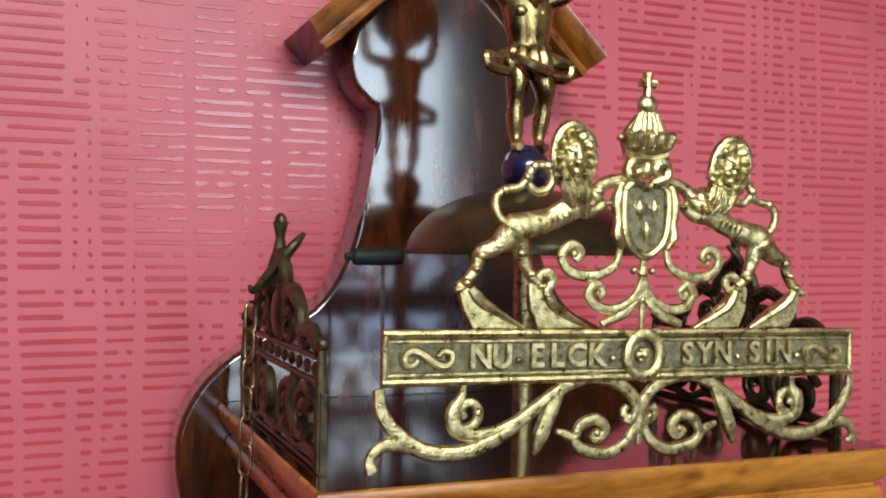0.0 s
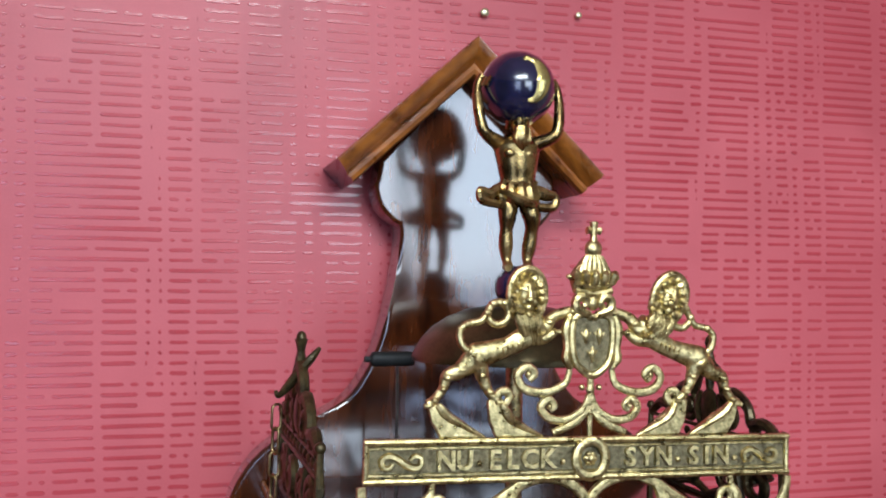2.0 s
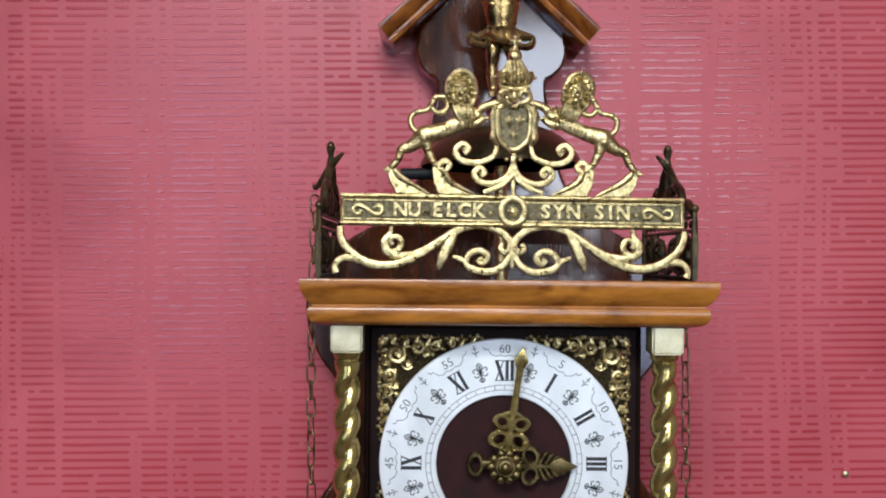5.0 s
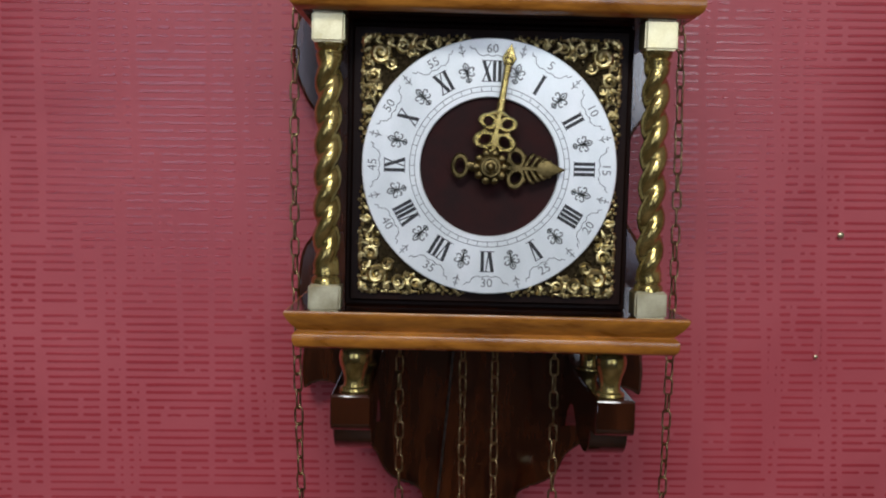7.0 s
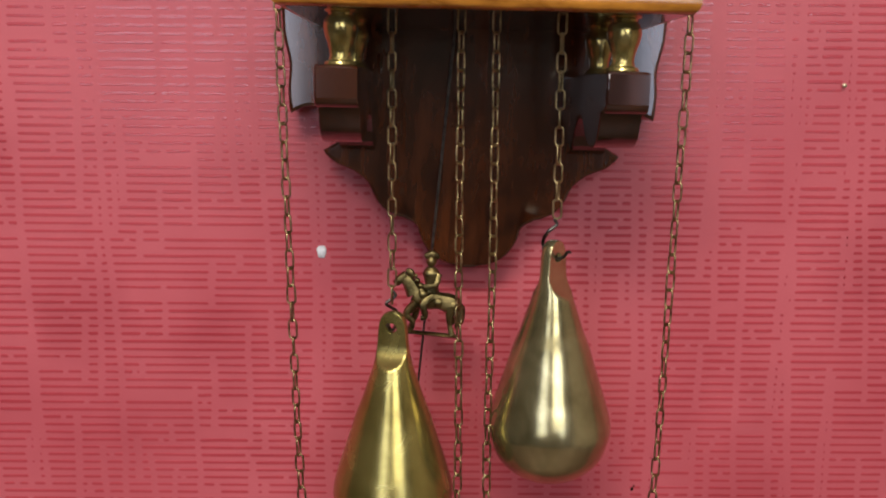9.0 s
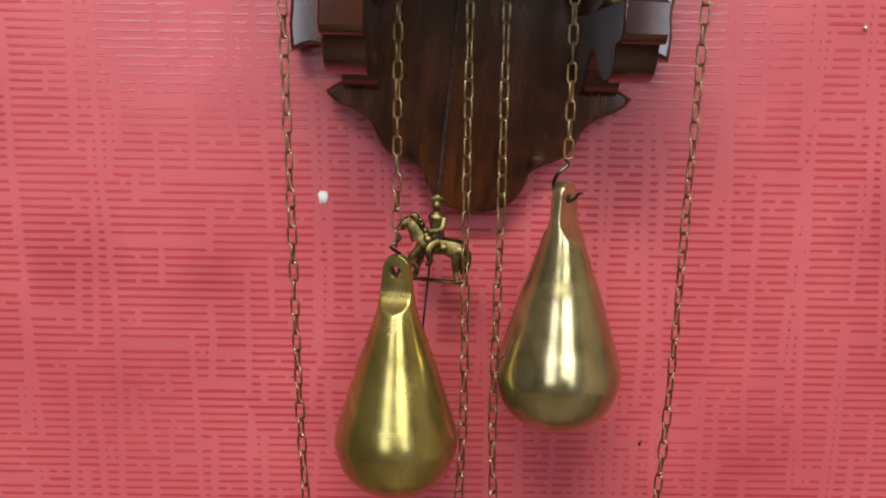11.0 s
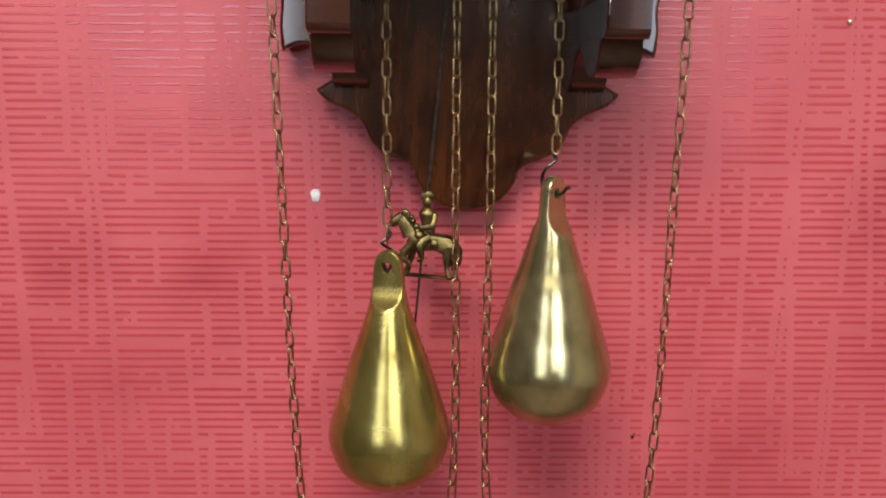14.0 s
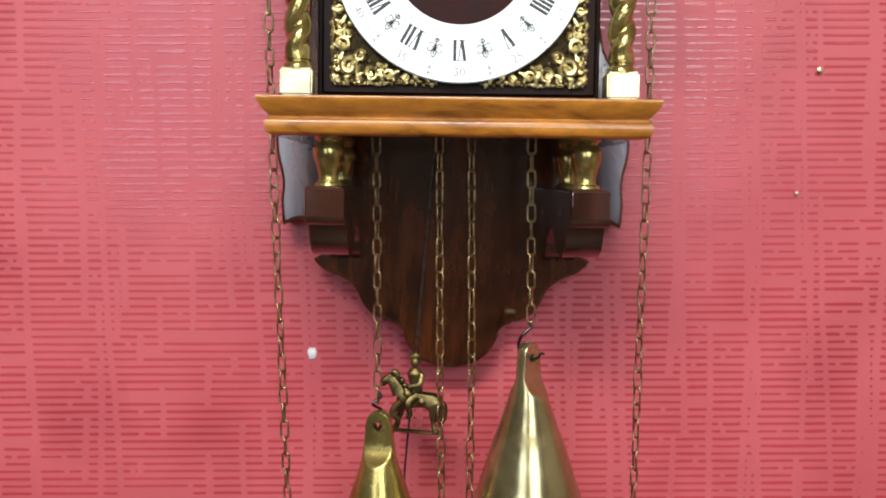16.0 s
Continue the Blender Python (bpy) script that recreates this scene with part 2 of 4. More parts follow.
def ring_plate(bm, c, r0, r1, y0, y1, seg=96, bevel=0.0006):
    """A flat ring that faces the front: radii, and depths of back and front."""
    prof = [(r0, y0), (r0, y1 + bevel), (r0 + bevel, y1), (r1 - bevel, y1), (r1, y1 + bevel), (r1, y0)]
    rings = [[bm.verts.new((c[0] + r * math.sin(2 * math.pi * j / seg), y, c[1] + r * math.cos(2 * math.pi * j / seg))) for j in range(seg)] for r, y in prof]
    for i in range(len(rings)):
        a, b = rings[i], rings[(i + 1) % len(rings)]
        for j in range(seg):
            k = (j + 1) % seg
            bm.faces.new((a[j], a[k], b[k], b[j]))


def stroke(bm, a, b, width, y0, y1, place):
    """A straight raised bar between two points of a drawing; place turns its points into x and z."""
    a, b = Vector(a), Vector(b)
    s = (b - a).normalized().orthogonal() * (width / 2)
    corners = [place(*q) for q in (a + s, b + s, b - s, a - s)]
    lo = [bm.verts.new((x, y0, z)) for x, z in corners]
    hi = [bm.verts.new((x, y1, z)) for x, z in corners]
    bm.faces.new(hi)
    for i in range(4):
        bm.faces.new((lo[i], lo[(i + 1) % 4], hi[(i + 1) % 4], hi[i]))


def text_mesh(name, words, size, depth, mat, parent, m, bold=0.0, label=""):
    cu = bpy.data.curves.new(name, "FONT")
    cu.body, cu.size, cu.extrude, cu.offset, cu.align_x, cu.align_y, cu.resolution_u = words, size, depth, bold, "CENTER", "CENTER", 3
    tmp = new(name, cu)
    bpy.context.view_layer.update()
    me = bpy.data.meshes.new_from_object(tmp.evaluated_get(bpy.context.evaluated_depsgraph_get()))
    bpy.data.objects.remove(tmp)
    bpy.data.curves.remove(cu)
    me.materials.clear()
    me.materials.append(mat)
    ob = new(name, me)
    ob.parent, ob.matrix_basis = parent, m
    if label:
        ob["label"] = label
    return ob


UPRIGHT = Matrix.Rotation(radians(90), 4, "X")  # lays flat writing upright, facing the front

# ---- the room ----
def room_box(name, label, mat, *size):
    bm = bmesh.new()
    box(bm, *size)
    return tagged(part(name, bm, mat, smooth=False), label, "wall" if "wall" in name else name, kind="structure")


wall_north = room_box("wall_north", "red wall with dashed relief wallpaper", PAPER, -2.2, 2.2, 0.0, 0.15, 0.0, 2.6)
room_box("wall_west", "unseen wall made dark for dark reflections", PLASTER, -2.35, -2.2, BACK - 0.15, 0.15, 0.0, 2.6)
# acts as an added reflector for the gallery brass
room_box("wall_east", "unseen wall, made pale to brighten the brass", BEIGE, 2.2, 2.35, BACK - 0.15, 0.15, 0.0, 2.6)
bm = bmesh.new()
spot = -2.2
for x0, x1, z0, z1 in WINDOWS:
    box(bm, spot, x0, BACK - 0.15, BACK, 0, 2.6)
    box(bm, x0, x1, BACK - 0.15, BACK, 0, z0)
    box(bm, x0, x1, BACK - 0.15, BACK, z1, 2.6)
    spot = x1
box(bm, spot, 2.2, BACK - 0.15, BACK, 0, 2.6)
tagged(part("wall_south", bm, PLASTER, smooth=False), "unseen dark wall with three window openings, dark for the reflections", "wall", kind="structure")
room_box("floor", "brown wooden floor", BOARDS, -2.35, 2.35, BACK - 0.15, 0.15, -0.1, 0.0)
room_box("ceiling", "plain white ceiling", CEILING, -2.35, 2.35, BACK - 0.15, 0.15, 2.6, 2.7)

# wallpaper relief: rows of short dashes between wandering upright gaps
rng = random.Random(7)
verts, faces = [], []


def dash(x0, x1, z, h):
    if x1 - x0 < 0.0016:
        return
    b, e = len(verts), min(0.0012, (x1 - x0) * 0.3)
    j = [rng.uniform(-0.00025, 0.00025) for _ in range(4)]
    mx, s = (x0 + x1) / 2, 0.0005
    c = mx + rng.uniform(-0.2, 0.2) * (x1 - x0)
    lo = ((x0, z + j[0]), (x0 + e, z - h / 2 + j[1]), (c, z - h / 2 * rng.uniform(0.8, 1.15)), (x1 - e, z - h / 2 + j[2]),
          (x1, z + j[3]), (x1 - e, z + h / 2 + j[2]), (c, z + h / 2 * rng.uniform(0.8, 1.15)), (x0 + e, z + h / 2 + j[1]))
    for x, q in lo:
        verts.append((x, 0.001, q))
    for x, q in lo:
        verts.append((x + (0 if x == c else s if x < mx else -s), -0.00036, z + (q - z) * 0.66))
    faces.append([b + 8 + i for i in range(8)])
    for i in range(8):
        k = (i + 1) % 8
        faces.append((b + i, b + k, b + 8 + k, b + 8 + i))


gaps = []
x = -0.62
while x < 0.62:
    gaps.append([x, rng.uniform(0.0012, 0.0034), 0.0, True])
    x += rng.choice((0.005, 0.008, 0.012, 0.016, 0.020)) * rng.uniform(0.8, 1.2)
z = 0.72
while z < 2.2:
    live = []
    for g in gaps:
        g[2] = 0.82 * g[2] + rng.uniform(-0.00022, 0.00022)
        g[0] += g[2]
        if rng.random() < 0.10:
            g[3] = not g[3] if rng.random() < 0.6 else True
        if g[3]:
            live.append(g)
    live.sort(key=lambda g: g[0])
    for a, b in zip(live, live[1:]):
        x0, x1 = a[0] + a[1] / 2 + rng.uniform(0, 0.0012), b[0] - b[1] / 2 - rng.uniform(0, 0.0012)
        if rng.random() < 0.05:
            continue
        h = rng.uniform(0.0026, 0.0035)
        if x1 - x0 > 0.010 and rng.random() < 0.22:
            c = x0 + (x1 - x0) * rng.uniform(0.3, 0.7)
            dash(x0, c - 0.0012, z, h)
            dash(c + 0.0012, x1, z, h)
        else:
            dash(x0, x1, z, h)
    z += 0.0061
me = bpy.data.meshes.new("wallpaper_relief")
me.from_pydata(verts, [], faces)
me.materials.append(DASH)
relief = new("wallpaper_relief", me)
relief.parent = wall_north
tagged(relief, "darker glossy red dashes of the wallpaper", kind="stuff")

# ---- the clock ----
DIAL = (0.0, 1.5035)
clock = thing("wall_clock", "antique clock of dark wood and brass hanging on a red wall", "wall clock", at=(0, 0, 1.5))
clock.rotation_euler = (0, radians(0.8), 0)  # it hangs a little askew
INTO = Matrix.Translation((0, 0, -1.5))


def cpart(name, bm, mat, label="", parent=None, smooth=True):
    """A part of the clock, built in the room's measures."""
    if parent is None:
        bm.transform(INTO)
    return part(name, bm, mat, parent or clock, label, smooth)


def mirrored(points):
    return list(points) + [(-x, z) for x, z in reversed(points) if abs(x) > 1e-6]


# backboard: half its outline from the gable down to the tail, softly rounded
half_top = [(0, 1.868), (-0.056, 1.806), (-0.0575, 1.795)]
half_curve = smooth_path([Vector((x, 0, z)) for x, z in (
    (-0.0575, 1.795), (-0.0585, 1.788), (-0.055, 1.777), (-0.047, 1.769), (-0.0425, 1.765), (-0.0438, 1.745), (-0.0480, 1.720), (-0.0540, 1.697), (-0.0620, 1.678),
    (-0.074, 1.662), (-0.092, 1.652), (-0.110, 1.642), (-0.127, 1.628), (-0.138, 1.610), (-0.141, 1.592), (-0.138, 1.570), (-0.129, 1.550), (-0.117, 1.534),
    (-0.111, 1.515), (-0.110, 1.492), (-0.114, 1.468), (-0.123, 1.452), (-0.132, 1.438), (-0.1345, 1.415), (-0.1345, 1.390), (-0.130, 1.368), (-0.131, 1.350), (-0.129, 1.333))], 3)
half_low = smooth_path([Vector((x, 0, z)) for x, z in ((-0.129, 1.333), (-0.118, 1.338), (-0.104, 1.336), (-0.096, 1.325), (-0.095, 1.314))], 3)
half_tail = smooth_path([Vector((x, 0, z)) for x, z in ((-0.106, 1.3075), (-0.098, 1.299), (-0.084, 1.293), (-0.074, 1.285), (-0.068, 1.273), (-0.060, 1.2645), (-0.047, 1.260))], 3)
half_end = smooth_path([Vector((x, 0, z)) for x, z in ((-0.047, 1.260), (-0.038, 1.254), (-0.034, 1.243), (-0.026, 1.2325), (-0.014, 1.2265), (0, 1.2245))], 4)
outline = half_top + [(p.x, p.z) for seq in (half_curve[1:], half_low[1:], half_tail, half_end[1:]) for p in seq]
outline = mirrored(outline)
bm = bmesh.new()
slab(bm, outline, -0.030, -0.008, 0.0025)
backboard = cpart("backboard", bm, BURR, "scroll-cut polished walnut backboard")

# gable moulding
A = math.atan2(0.079, 0.0835)
for side in (1, -1):
    bm = bmesh.new()
    prof = [(0, -0.002), (0, -0.054), (0.0008, -0.0552), (0.003, -0.0548), (0.006, -0.053), (0.009, -0.0495), (0.0108, -0.0458), (0.0116, -0.0455), (0.0118, -0.0475),
            (0.0135, -0.0482), (0.0158, -0.0472), (0.0168, -0.0442), (0.0172, -0.036), (0.0172, -0.002)]
    rings = []
    for x_end in (0, 1):
        ring = []
        for n, y in prof:
            if x_end == 0:
                ring.append(bm.verts.new((0, y, 1.881 - n / math.cos(A))))
            else:
                ring.append(bm.verts.new((side * (0.0835 - n * math.sin(A)), y, 1.802 - n * math.cos(A))))
        rings.append(ring)
    for j in range(len(prof)):
        k = (j + 1) % len(prof)
        bm.faces.new((rings[0][j], rings[0][k], rings[1][k], rings[1][j]))
    bm.faces.new(rings[1]).material_index = 1
    bm.faces.new(rings[0])
    bmesh.ops.translate(bm, verts=bm.verts, vec=(-0.0032, 0, 0))
    cpart("gable_moulding", bm, (AMBER_Z, MAHOGANY), "amber moulded gable strip")

# shelves
bm = bmesh.new()
loft_shelf(bm, 0.1215, -0.2145, -0.032, [(1.6168, 0.0015), (1.6164, 0.0004), (1.6155, 0), (1.6125, 0.0001), (1.6095, 0.0008), (1.6065, 0.0022), (1.6035, 0.0045), (1.6018, 0.0066), (1.6008, 0.0066),
                                         (1.6003, 0.0052), (1.5985, 0.0042), (1.5955, 0.0043), (1.5925, 0.0056), (1.5905, 0.0082), (1.5895, 0.0115)])
# dark top; the shade below is put into the underside's colour
for f in bm.faces:
    if f.calc_center_median().z > 1.6167 or f.calc_center_median().z < 1.58951:
        f.material_index = 1
cpart("upper_shelf", bm, (AMBER, MAHOGANY), "amber oak shelf with a moulded edge and dark top")
bm = bmesh.new()
loft_shelf(bm, 0.1190, -0.1995, -0.032, [(1.4172, 0.0016), (1.4168, 0.0004), (1.4160, 0), (1.4148, 0.0002), (1.4125, 0.0014), (1.4095, 0.0034), (1.4070, 0.0058), (1.4052, 0.0074), (1.4044, 0.0074),
                                         (1.4038, 0.0058), (1.4022, 0.0046), (1.3990, 0.0045), (1.3962, 0.0054), (1.3945, 0.0075), (1.3940, 0.0105)])
# same here: dark top, and an underside coloured as if in shade
for f in bm.faces:
    if f.calc_center_median().z > 1.41719 or f.calc_center_median().z < 1.39401:
        f.material_index = 1
cpart("lower_shelf", bm, (AMBER, MAHOGANY), "amber oak shelf with a moulded edge and dark top")

# movement case between the shelves
bm = bmesh.new()
box(bm, -0.0865, 0.0865, -0.166, -0.034, 1.4172, 1.5895, 0.001)
cpart("case", bm, CASE, "near-black wooden movement case")
bm = bmesh.new()
box(bm, -0.0835, 0.0835, -0.1705, -0.1662, 1.4205, 1.5868, 0.0012)
cpart("case_front", bm, CASE)

# ---- dial ----
dial = thing("dial", "", "")
dial.parent, dial.matrix_basis = clock, INTO
for key in ("category", "label"):
    if key in dial:
        del dial[key]
dial["label"] = "silvered dial ring with roman numerals"


def dpart(name, bm, mat, label="", smooth=True):
    return part(name, bm, mat, dial, label, smooth)


bm = bmesh.new()
ring_plate(bm, DIAL, 0.0415, 0.0765, -0.1740, -0.1772)
chapter = dpart("chapter_ring", bm, SILVER, "silvered white chapter ring")
bm = bmesh.new()
ring_plate(bm, DIAL, 0.0002, 0.0425, -0.1705, -0.1745, 64)
dpart("dial_centre", bm, VELVET, "dark brown matt dial centre")
FACE = -0.1772


def polar(angle):
    """Turns a drawing, sideways and outwards in metres, round the dial to that hour angle."""
    s, c = math.sin(angle), math.cos(angle)
    return lambda u, r: (DIAL[0] + r * s + u * c, DIAL[1] + r * c - u * s)


MM = 0.001
ROMAN = ("XII", "I", "II", "III", "IIII", "V", "VI", "VII", "VIII", "IX", "X", "XI")
for h, word in enumerate(ROMAN):
    bm = bmesh.new()
    put = polar(radians(30 * h))
    r0, r1, thick, thin = 0.0508, 0.0630, 0.0020, 0.0007
    wide = {"I": 0.0031, "V": 0.0056, "X": 0.0060}
    if len(word) > 3:
        wide = {k: w * 0.85 for k, w in wide.items()}
    u = -sum(wide[c] for c in word) / 2
    start = u
    for c in word:
        w = wide[c]
        m = u + w / 2
        if c == "I":
            stroke(bm, (m, r0), (m, r1), thick, FACE, FACE - 0.0003, put)
        elif c == "V":
            stroke(bm, (u + 0.001, r1), (m + 0.0002, r0), thick, FACE, FACE - 0.0003, put)
            stroke(bm, (u + w - 0.0006, r1), (m + 0.0005, r0), thin, FACE, FACE - 0.00034, put)
        else:
            stroke(bm, (u + 0.0010, r1), (u + w - 0.0010, r0), thick, FACE, FACE - 0.0003, put)
            stroke(bm, (u + w - 0.0007, r1), (u + 0.0007, r0), thin, FACE, FACE - 0.00034, put)
        u += w
    for r in (r0, r1):
        stroke(bm, (start, r), (-start, r), 0.00045, FACE, FACE - 0.00026, put)
    dpart("numeral", bm, INK, smooth=False)
for h in range(12):
    a = radians(30 * (h + 1))
    put = polar(a)
    px, pz = put(0, 0.0700)
    text_mesh("minute_number", str(5 * (h + 1)), 0.0074, 0.0001, FADED, dial, Matrix.Translation((px, FACE - 0.0001, pz)) @ Matrix.Rotation(a if not 3 <= h <= 7 else a + math.pi, 4, "Y") @ UPRIGHT)
    # fleuron at the half hour
    bm = bmesh.new()
    put = polar(a - radians(15))
    for line in ([(0, 6.2), (1.4, 4.2), (0.9, 1.8), (0, 0.5)], [(0.4, 0.6), (1.9, 2.6), (3.4, 2.8), (4.0, 1.4), (3.0, 0.5)], [(0.3, -0.8), (1.8, -2.4), (3.2, -2.2), (3.4, -0.9)],
                 [(0, -5.8), (1.5, -4.6), (0.6, -3.2)], [(0, 0), (2.0, 0)], [(0, 4.4), (0, 0), (0, -5.6)]):
        for side in (-1, 1):
            for p, q in zip(line, line[1:]):
                stroke(bm, (side * 1.15 * p[0] * MM, 0.0572 + p[1] * MM), (side * 1.15 * q[0] * MM, 0.0572 + q[1] * MM), 0.0008, FACE, FACE - 0.0003, put)
    dpart("fleuron", bm, FADED, smooth=False)
    # scalloped line round the minute figures
    bm = bmesh.new()
    put = polar(a)
    arc = [(-0.0135, 0.0712), (-0.0122, 0.0695), (-0.0105, 0.0700), (-0.0085, 0.0668), (-0.0055, 0.0655), (-0.003, 0.0665), (0, 0.0655), (0.003, 0.0665), (0.0055, 0.0655), (0.0085, 0.0668), (0.0105, 0.0700), (0.0122, 0.0695), (0.0135, 0.0712)]
    for p, q in zip(arc, arc[1:]):
        stroke(bm, p, q, 0.00042, FACE, FACE - 0.00024, put)
    put = polar(a - radians(15))
    for p, q in (((0, 0.0672), (0, 0.0748)), ((-0.002, 0.0705), (0, 0.0688)), ((0.002, 0.0705), (0, 0.0688)), ((-0.0014, 0.0726), (0.0014, 0.0726))):
        stroke(bm, p, q, 0.00055, FACE, FACE - 0.0003, put)
    dpart("scallop_line", bm, FADED, smooth=False)
bm = bmesh.new()
for r in (0.0448, 0.0478):
    ring_plate(bm, DIAL, r, r + 0.00038, FACE + 0.0002, FACE - 0.0002, 96, 0.00005)
for k in range(48):
    stroke(bm, (0, 0.0450), (0, 0.0479), 0.00035, FACE, FACE - 0.0003, polar(2 * math.pi * k / 48))
dpart("inner_track", bm, FADED, smooth=False)

# corner castings round the dial
rng = random.Random(11)


def curl(c, r, start, turns, n=9, tight=0.35):
    return [(c[0] + r * (1 - (1 - tight) * i / (n - 1)) * math.cos(start + turns * 2 * math.pi * i / (n - 1)),
             c[1] + r * (1 - (1 - tight) * i / (n - 1)) * math.sin(start + turns * 2 * math.pi * i / (n - 1))) for i in range(n)]


def corner_casting():
    bm = bmesh.new()
    a, e, R = 0.0770, 0.0145, 0.0758
    start = math.asin(e / R)
    shape = [(a - 0.003, a), (e, a)] + [(R * math.sin(t), R * math.cos(t)) for t in (start + (math.pi / 2 - 2 * start) * i / 14 for i in range(15))] + [(a, e), (a, a - 0.003)]
    slab(bm, shape, -0.1725, -0.1705, 0.0004)
    for f in bm.faces:
        f.material_index = 1
    y = -0.1733
    for u, w, r, s, turns in ((0.0665, 0.0665, 0.0062, 2.4, 1.3), (0.0705, 0.0535, 0.0045, 0.2, -1.2), (0.0535, 0.0705, 0.0045, 1.4, 1.2), (0.0600, 0.0605, 0.0040, 3.6, 1.2), (0.0718, 0.0425, 0.0034, 1.0, 1.1),
                              (0.0425, 0.0718, 0.0034, 0.5, -1.1), (0.0725, 0.0325, 0.0027, 2.0, -1.1), (0.0325, 0.0725, 0.0027, 0, 1.1), (0.0672, 0.0478, 0.0030, 4.0, 1.2), (0.0478, 0.0672, 0.0030, 5.0, 1.2),
                              (0.0740, 0.0610, 0.0024, 1.0, 1.0), (0.0610, 0.0740, 0.0024, 1.0, 1.0)):
        tube(bm, [(p, y, q) for p, q in curl((u, w), r, s, turns)], [r * 0.22, r * 0.36, r * 0.38], 7, 2, 1.3)
        ball(bm, (u, y - 0.0004, w), (r * 0.32, 0.0012, r * 0.32), 8, 6)
    for side in (0, 1):
        for t0 in range(9):
            f = t0 / 8
            u, w = 0.0745 - 0.001 * math.sin(t0 * 2.3), 0.018 + 0.056 * f
            tip = (u - 0.004 + 0.001 * math.cos(t0), w + 0.003 * math.sin(t0 * 1.7))
            p = [(u + 0.0015, w), ((u + tip[0]) / 2, w + 0.0016), tip]
            tube(bm, [((q[0], y, q[1]) if side == 0 else (q[1], y, q[0])) for q in p], [0.0009, 0.0019, 0.0006], 6, 3)
    for _ in range(40):
        u, w = rng.uniform(0.02, a - 0.002), rng.uniform(0.02, a - 0.002)
        if math.hypot(u, w) > R + 0.002:
            ball(bm, (u, y + 0.0002, w), (rng.uniform(0.0007, 0.0021), 0.0014, rng.uniform(0.0007, 0.0021)), 7, 5)
    for k in range(26):
        f = 0.014 + (a - 0.016) * k / 25
        q = a - 0.0004 + rng.uniform(-0.0012, 0.0010)
        for u, w in ((q, f), (f, q)):
            ball(bm, (u, y + 0.0008, w), (rng.uniform(0.0008, 0.0018), 0.0012, rng.uniform(0.0008, 0.0018)), 6, 4)
    return bm


first = part("corner_casting", corner_casting(), (BRASS, ANTIQUE), clock, "pierced cast brass corner ornament")
for i, (sx, sz) in enumerate(((1, 1), (-1, 1), (1, -1), (-1, -1))):
    ob = first if i == 0 else first.copy()
    if i:
        scene.collection.objects.link(ob)
    ob.matrix_basis = Matrix.Translation((DIAL[0], 0, DIAL[1] - 1.5)) @ Matrix.Diagonal((sx, 1, sz, 1))

# hour and minute pointers
HUB = (DIAL[0], DIAL[1])


def loop_pts(c, rx, rz, y, n=10, turn=0.0):
    out = []
    for i in range(n):
        a = 2 * math.pi * i / n
        u, w = rx * math.cos(a), rz * math.sin(a)
        out.append((c[0] + u * math.cos(turn) - w * math.sin(turn), y, c[1] + u * math.sin(turn) + w * math.cos(turn)))
    return out


def hand_mesh(minute):
    """A pierced hand that points up from the hub."""
    bm = bmesh.new()
    y = 0.0
    tube(bm, [(0, y, 0), (0, y, 0.010)], [0.0030, 0.0022], 8, 1, 0.5)
    for s in (-1, 1):
        tube(bm, loop_pts((s * 0.0042, 0.0155), 0.0034, 0.0044, y, turn=s * 0.4), 0.00145, 6, 3, 0.8, True)
        if minute:
            tube(bm, loop_pts((s * 0.0040, 0.0262), 0.0030, 0.0036, y, turn=-s * 0.3), 0.0013, 6, 3, 0.8, True)
        else:
            for k in range(4):
                tube(bm, [(s * 0.0008, y, 0.021 + 0.0035 * k), (s * (0.0052 - 0.0008 * k), y, 0.0245 + 0.0035 * k), (s * (0.0058 - 0.001 * k), y, 0.027 + 0.0033 * k)], [0.0011, 0.0012, 0.0004], 6, 3, 0.7)
        for u, w in ((0.0050, 0.0205), (0.0072, 0.0160), (0.0030, 0.0105)):
            ball(bm, (s * u, y, w), (0.0013, 0.0012, 0.0013), 7, 5)
    tube(bm, [(0, y, 0.010), (0, y, 0.0305)], [0.0016, 0.0013], 6, 1, 0.8)
    if minute:
        tube(bm, [(-0.0042, y, 0.0305), (0, y, 0.0325), (0.0042, y, 0.0305)], [0.0008, 0.0015, 0.0008], 6, 3)
        tube(bm, [(0, y, 0.0305), (0, y, 0.048), (0, y, 0.064)], [0.0017, 0.0013, 0.0016], 6, 3, 0.6)
        slab(bm, [(-0.0018, 0.060), (-0.0031, 0.0645), (0, 0.0732), (0.0031, 0.0645), (0.0018, 0.060)], -0.0008, 0.0006, 0.0004)
    else:
        slab(bm, [(-0.0018, 0.028), (-0.0038, 0.034), (0, 0.0450), (0.0038, 0.034), (0.0018, 0.028)], -0.0009, 0.0006, 0.0005)
        tube(bm, [(0, y, -0.008), (0, y, -0.014)], [0.0024, 0.0020], 8, 1, 0.6)
        tube(bm, loop_pts((0, -0.0178), 0.0042, 0.0040, y), 0.0014, 6, 3, 0.8, True)
        for a in range(-2, 3):
            ball(bm, (0.0045 * math.sin(a * 0.6), y, -0.0178 - 0.0045 * math.cos(a * 0.6)), (0.0012, 0.001, 0.0012), 7, 5)
    return bm


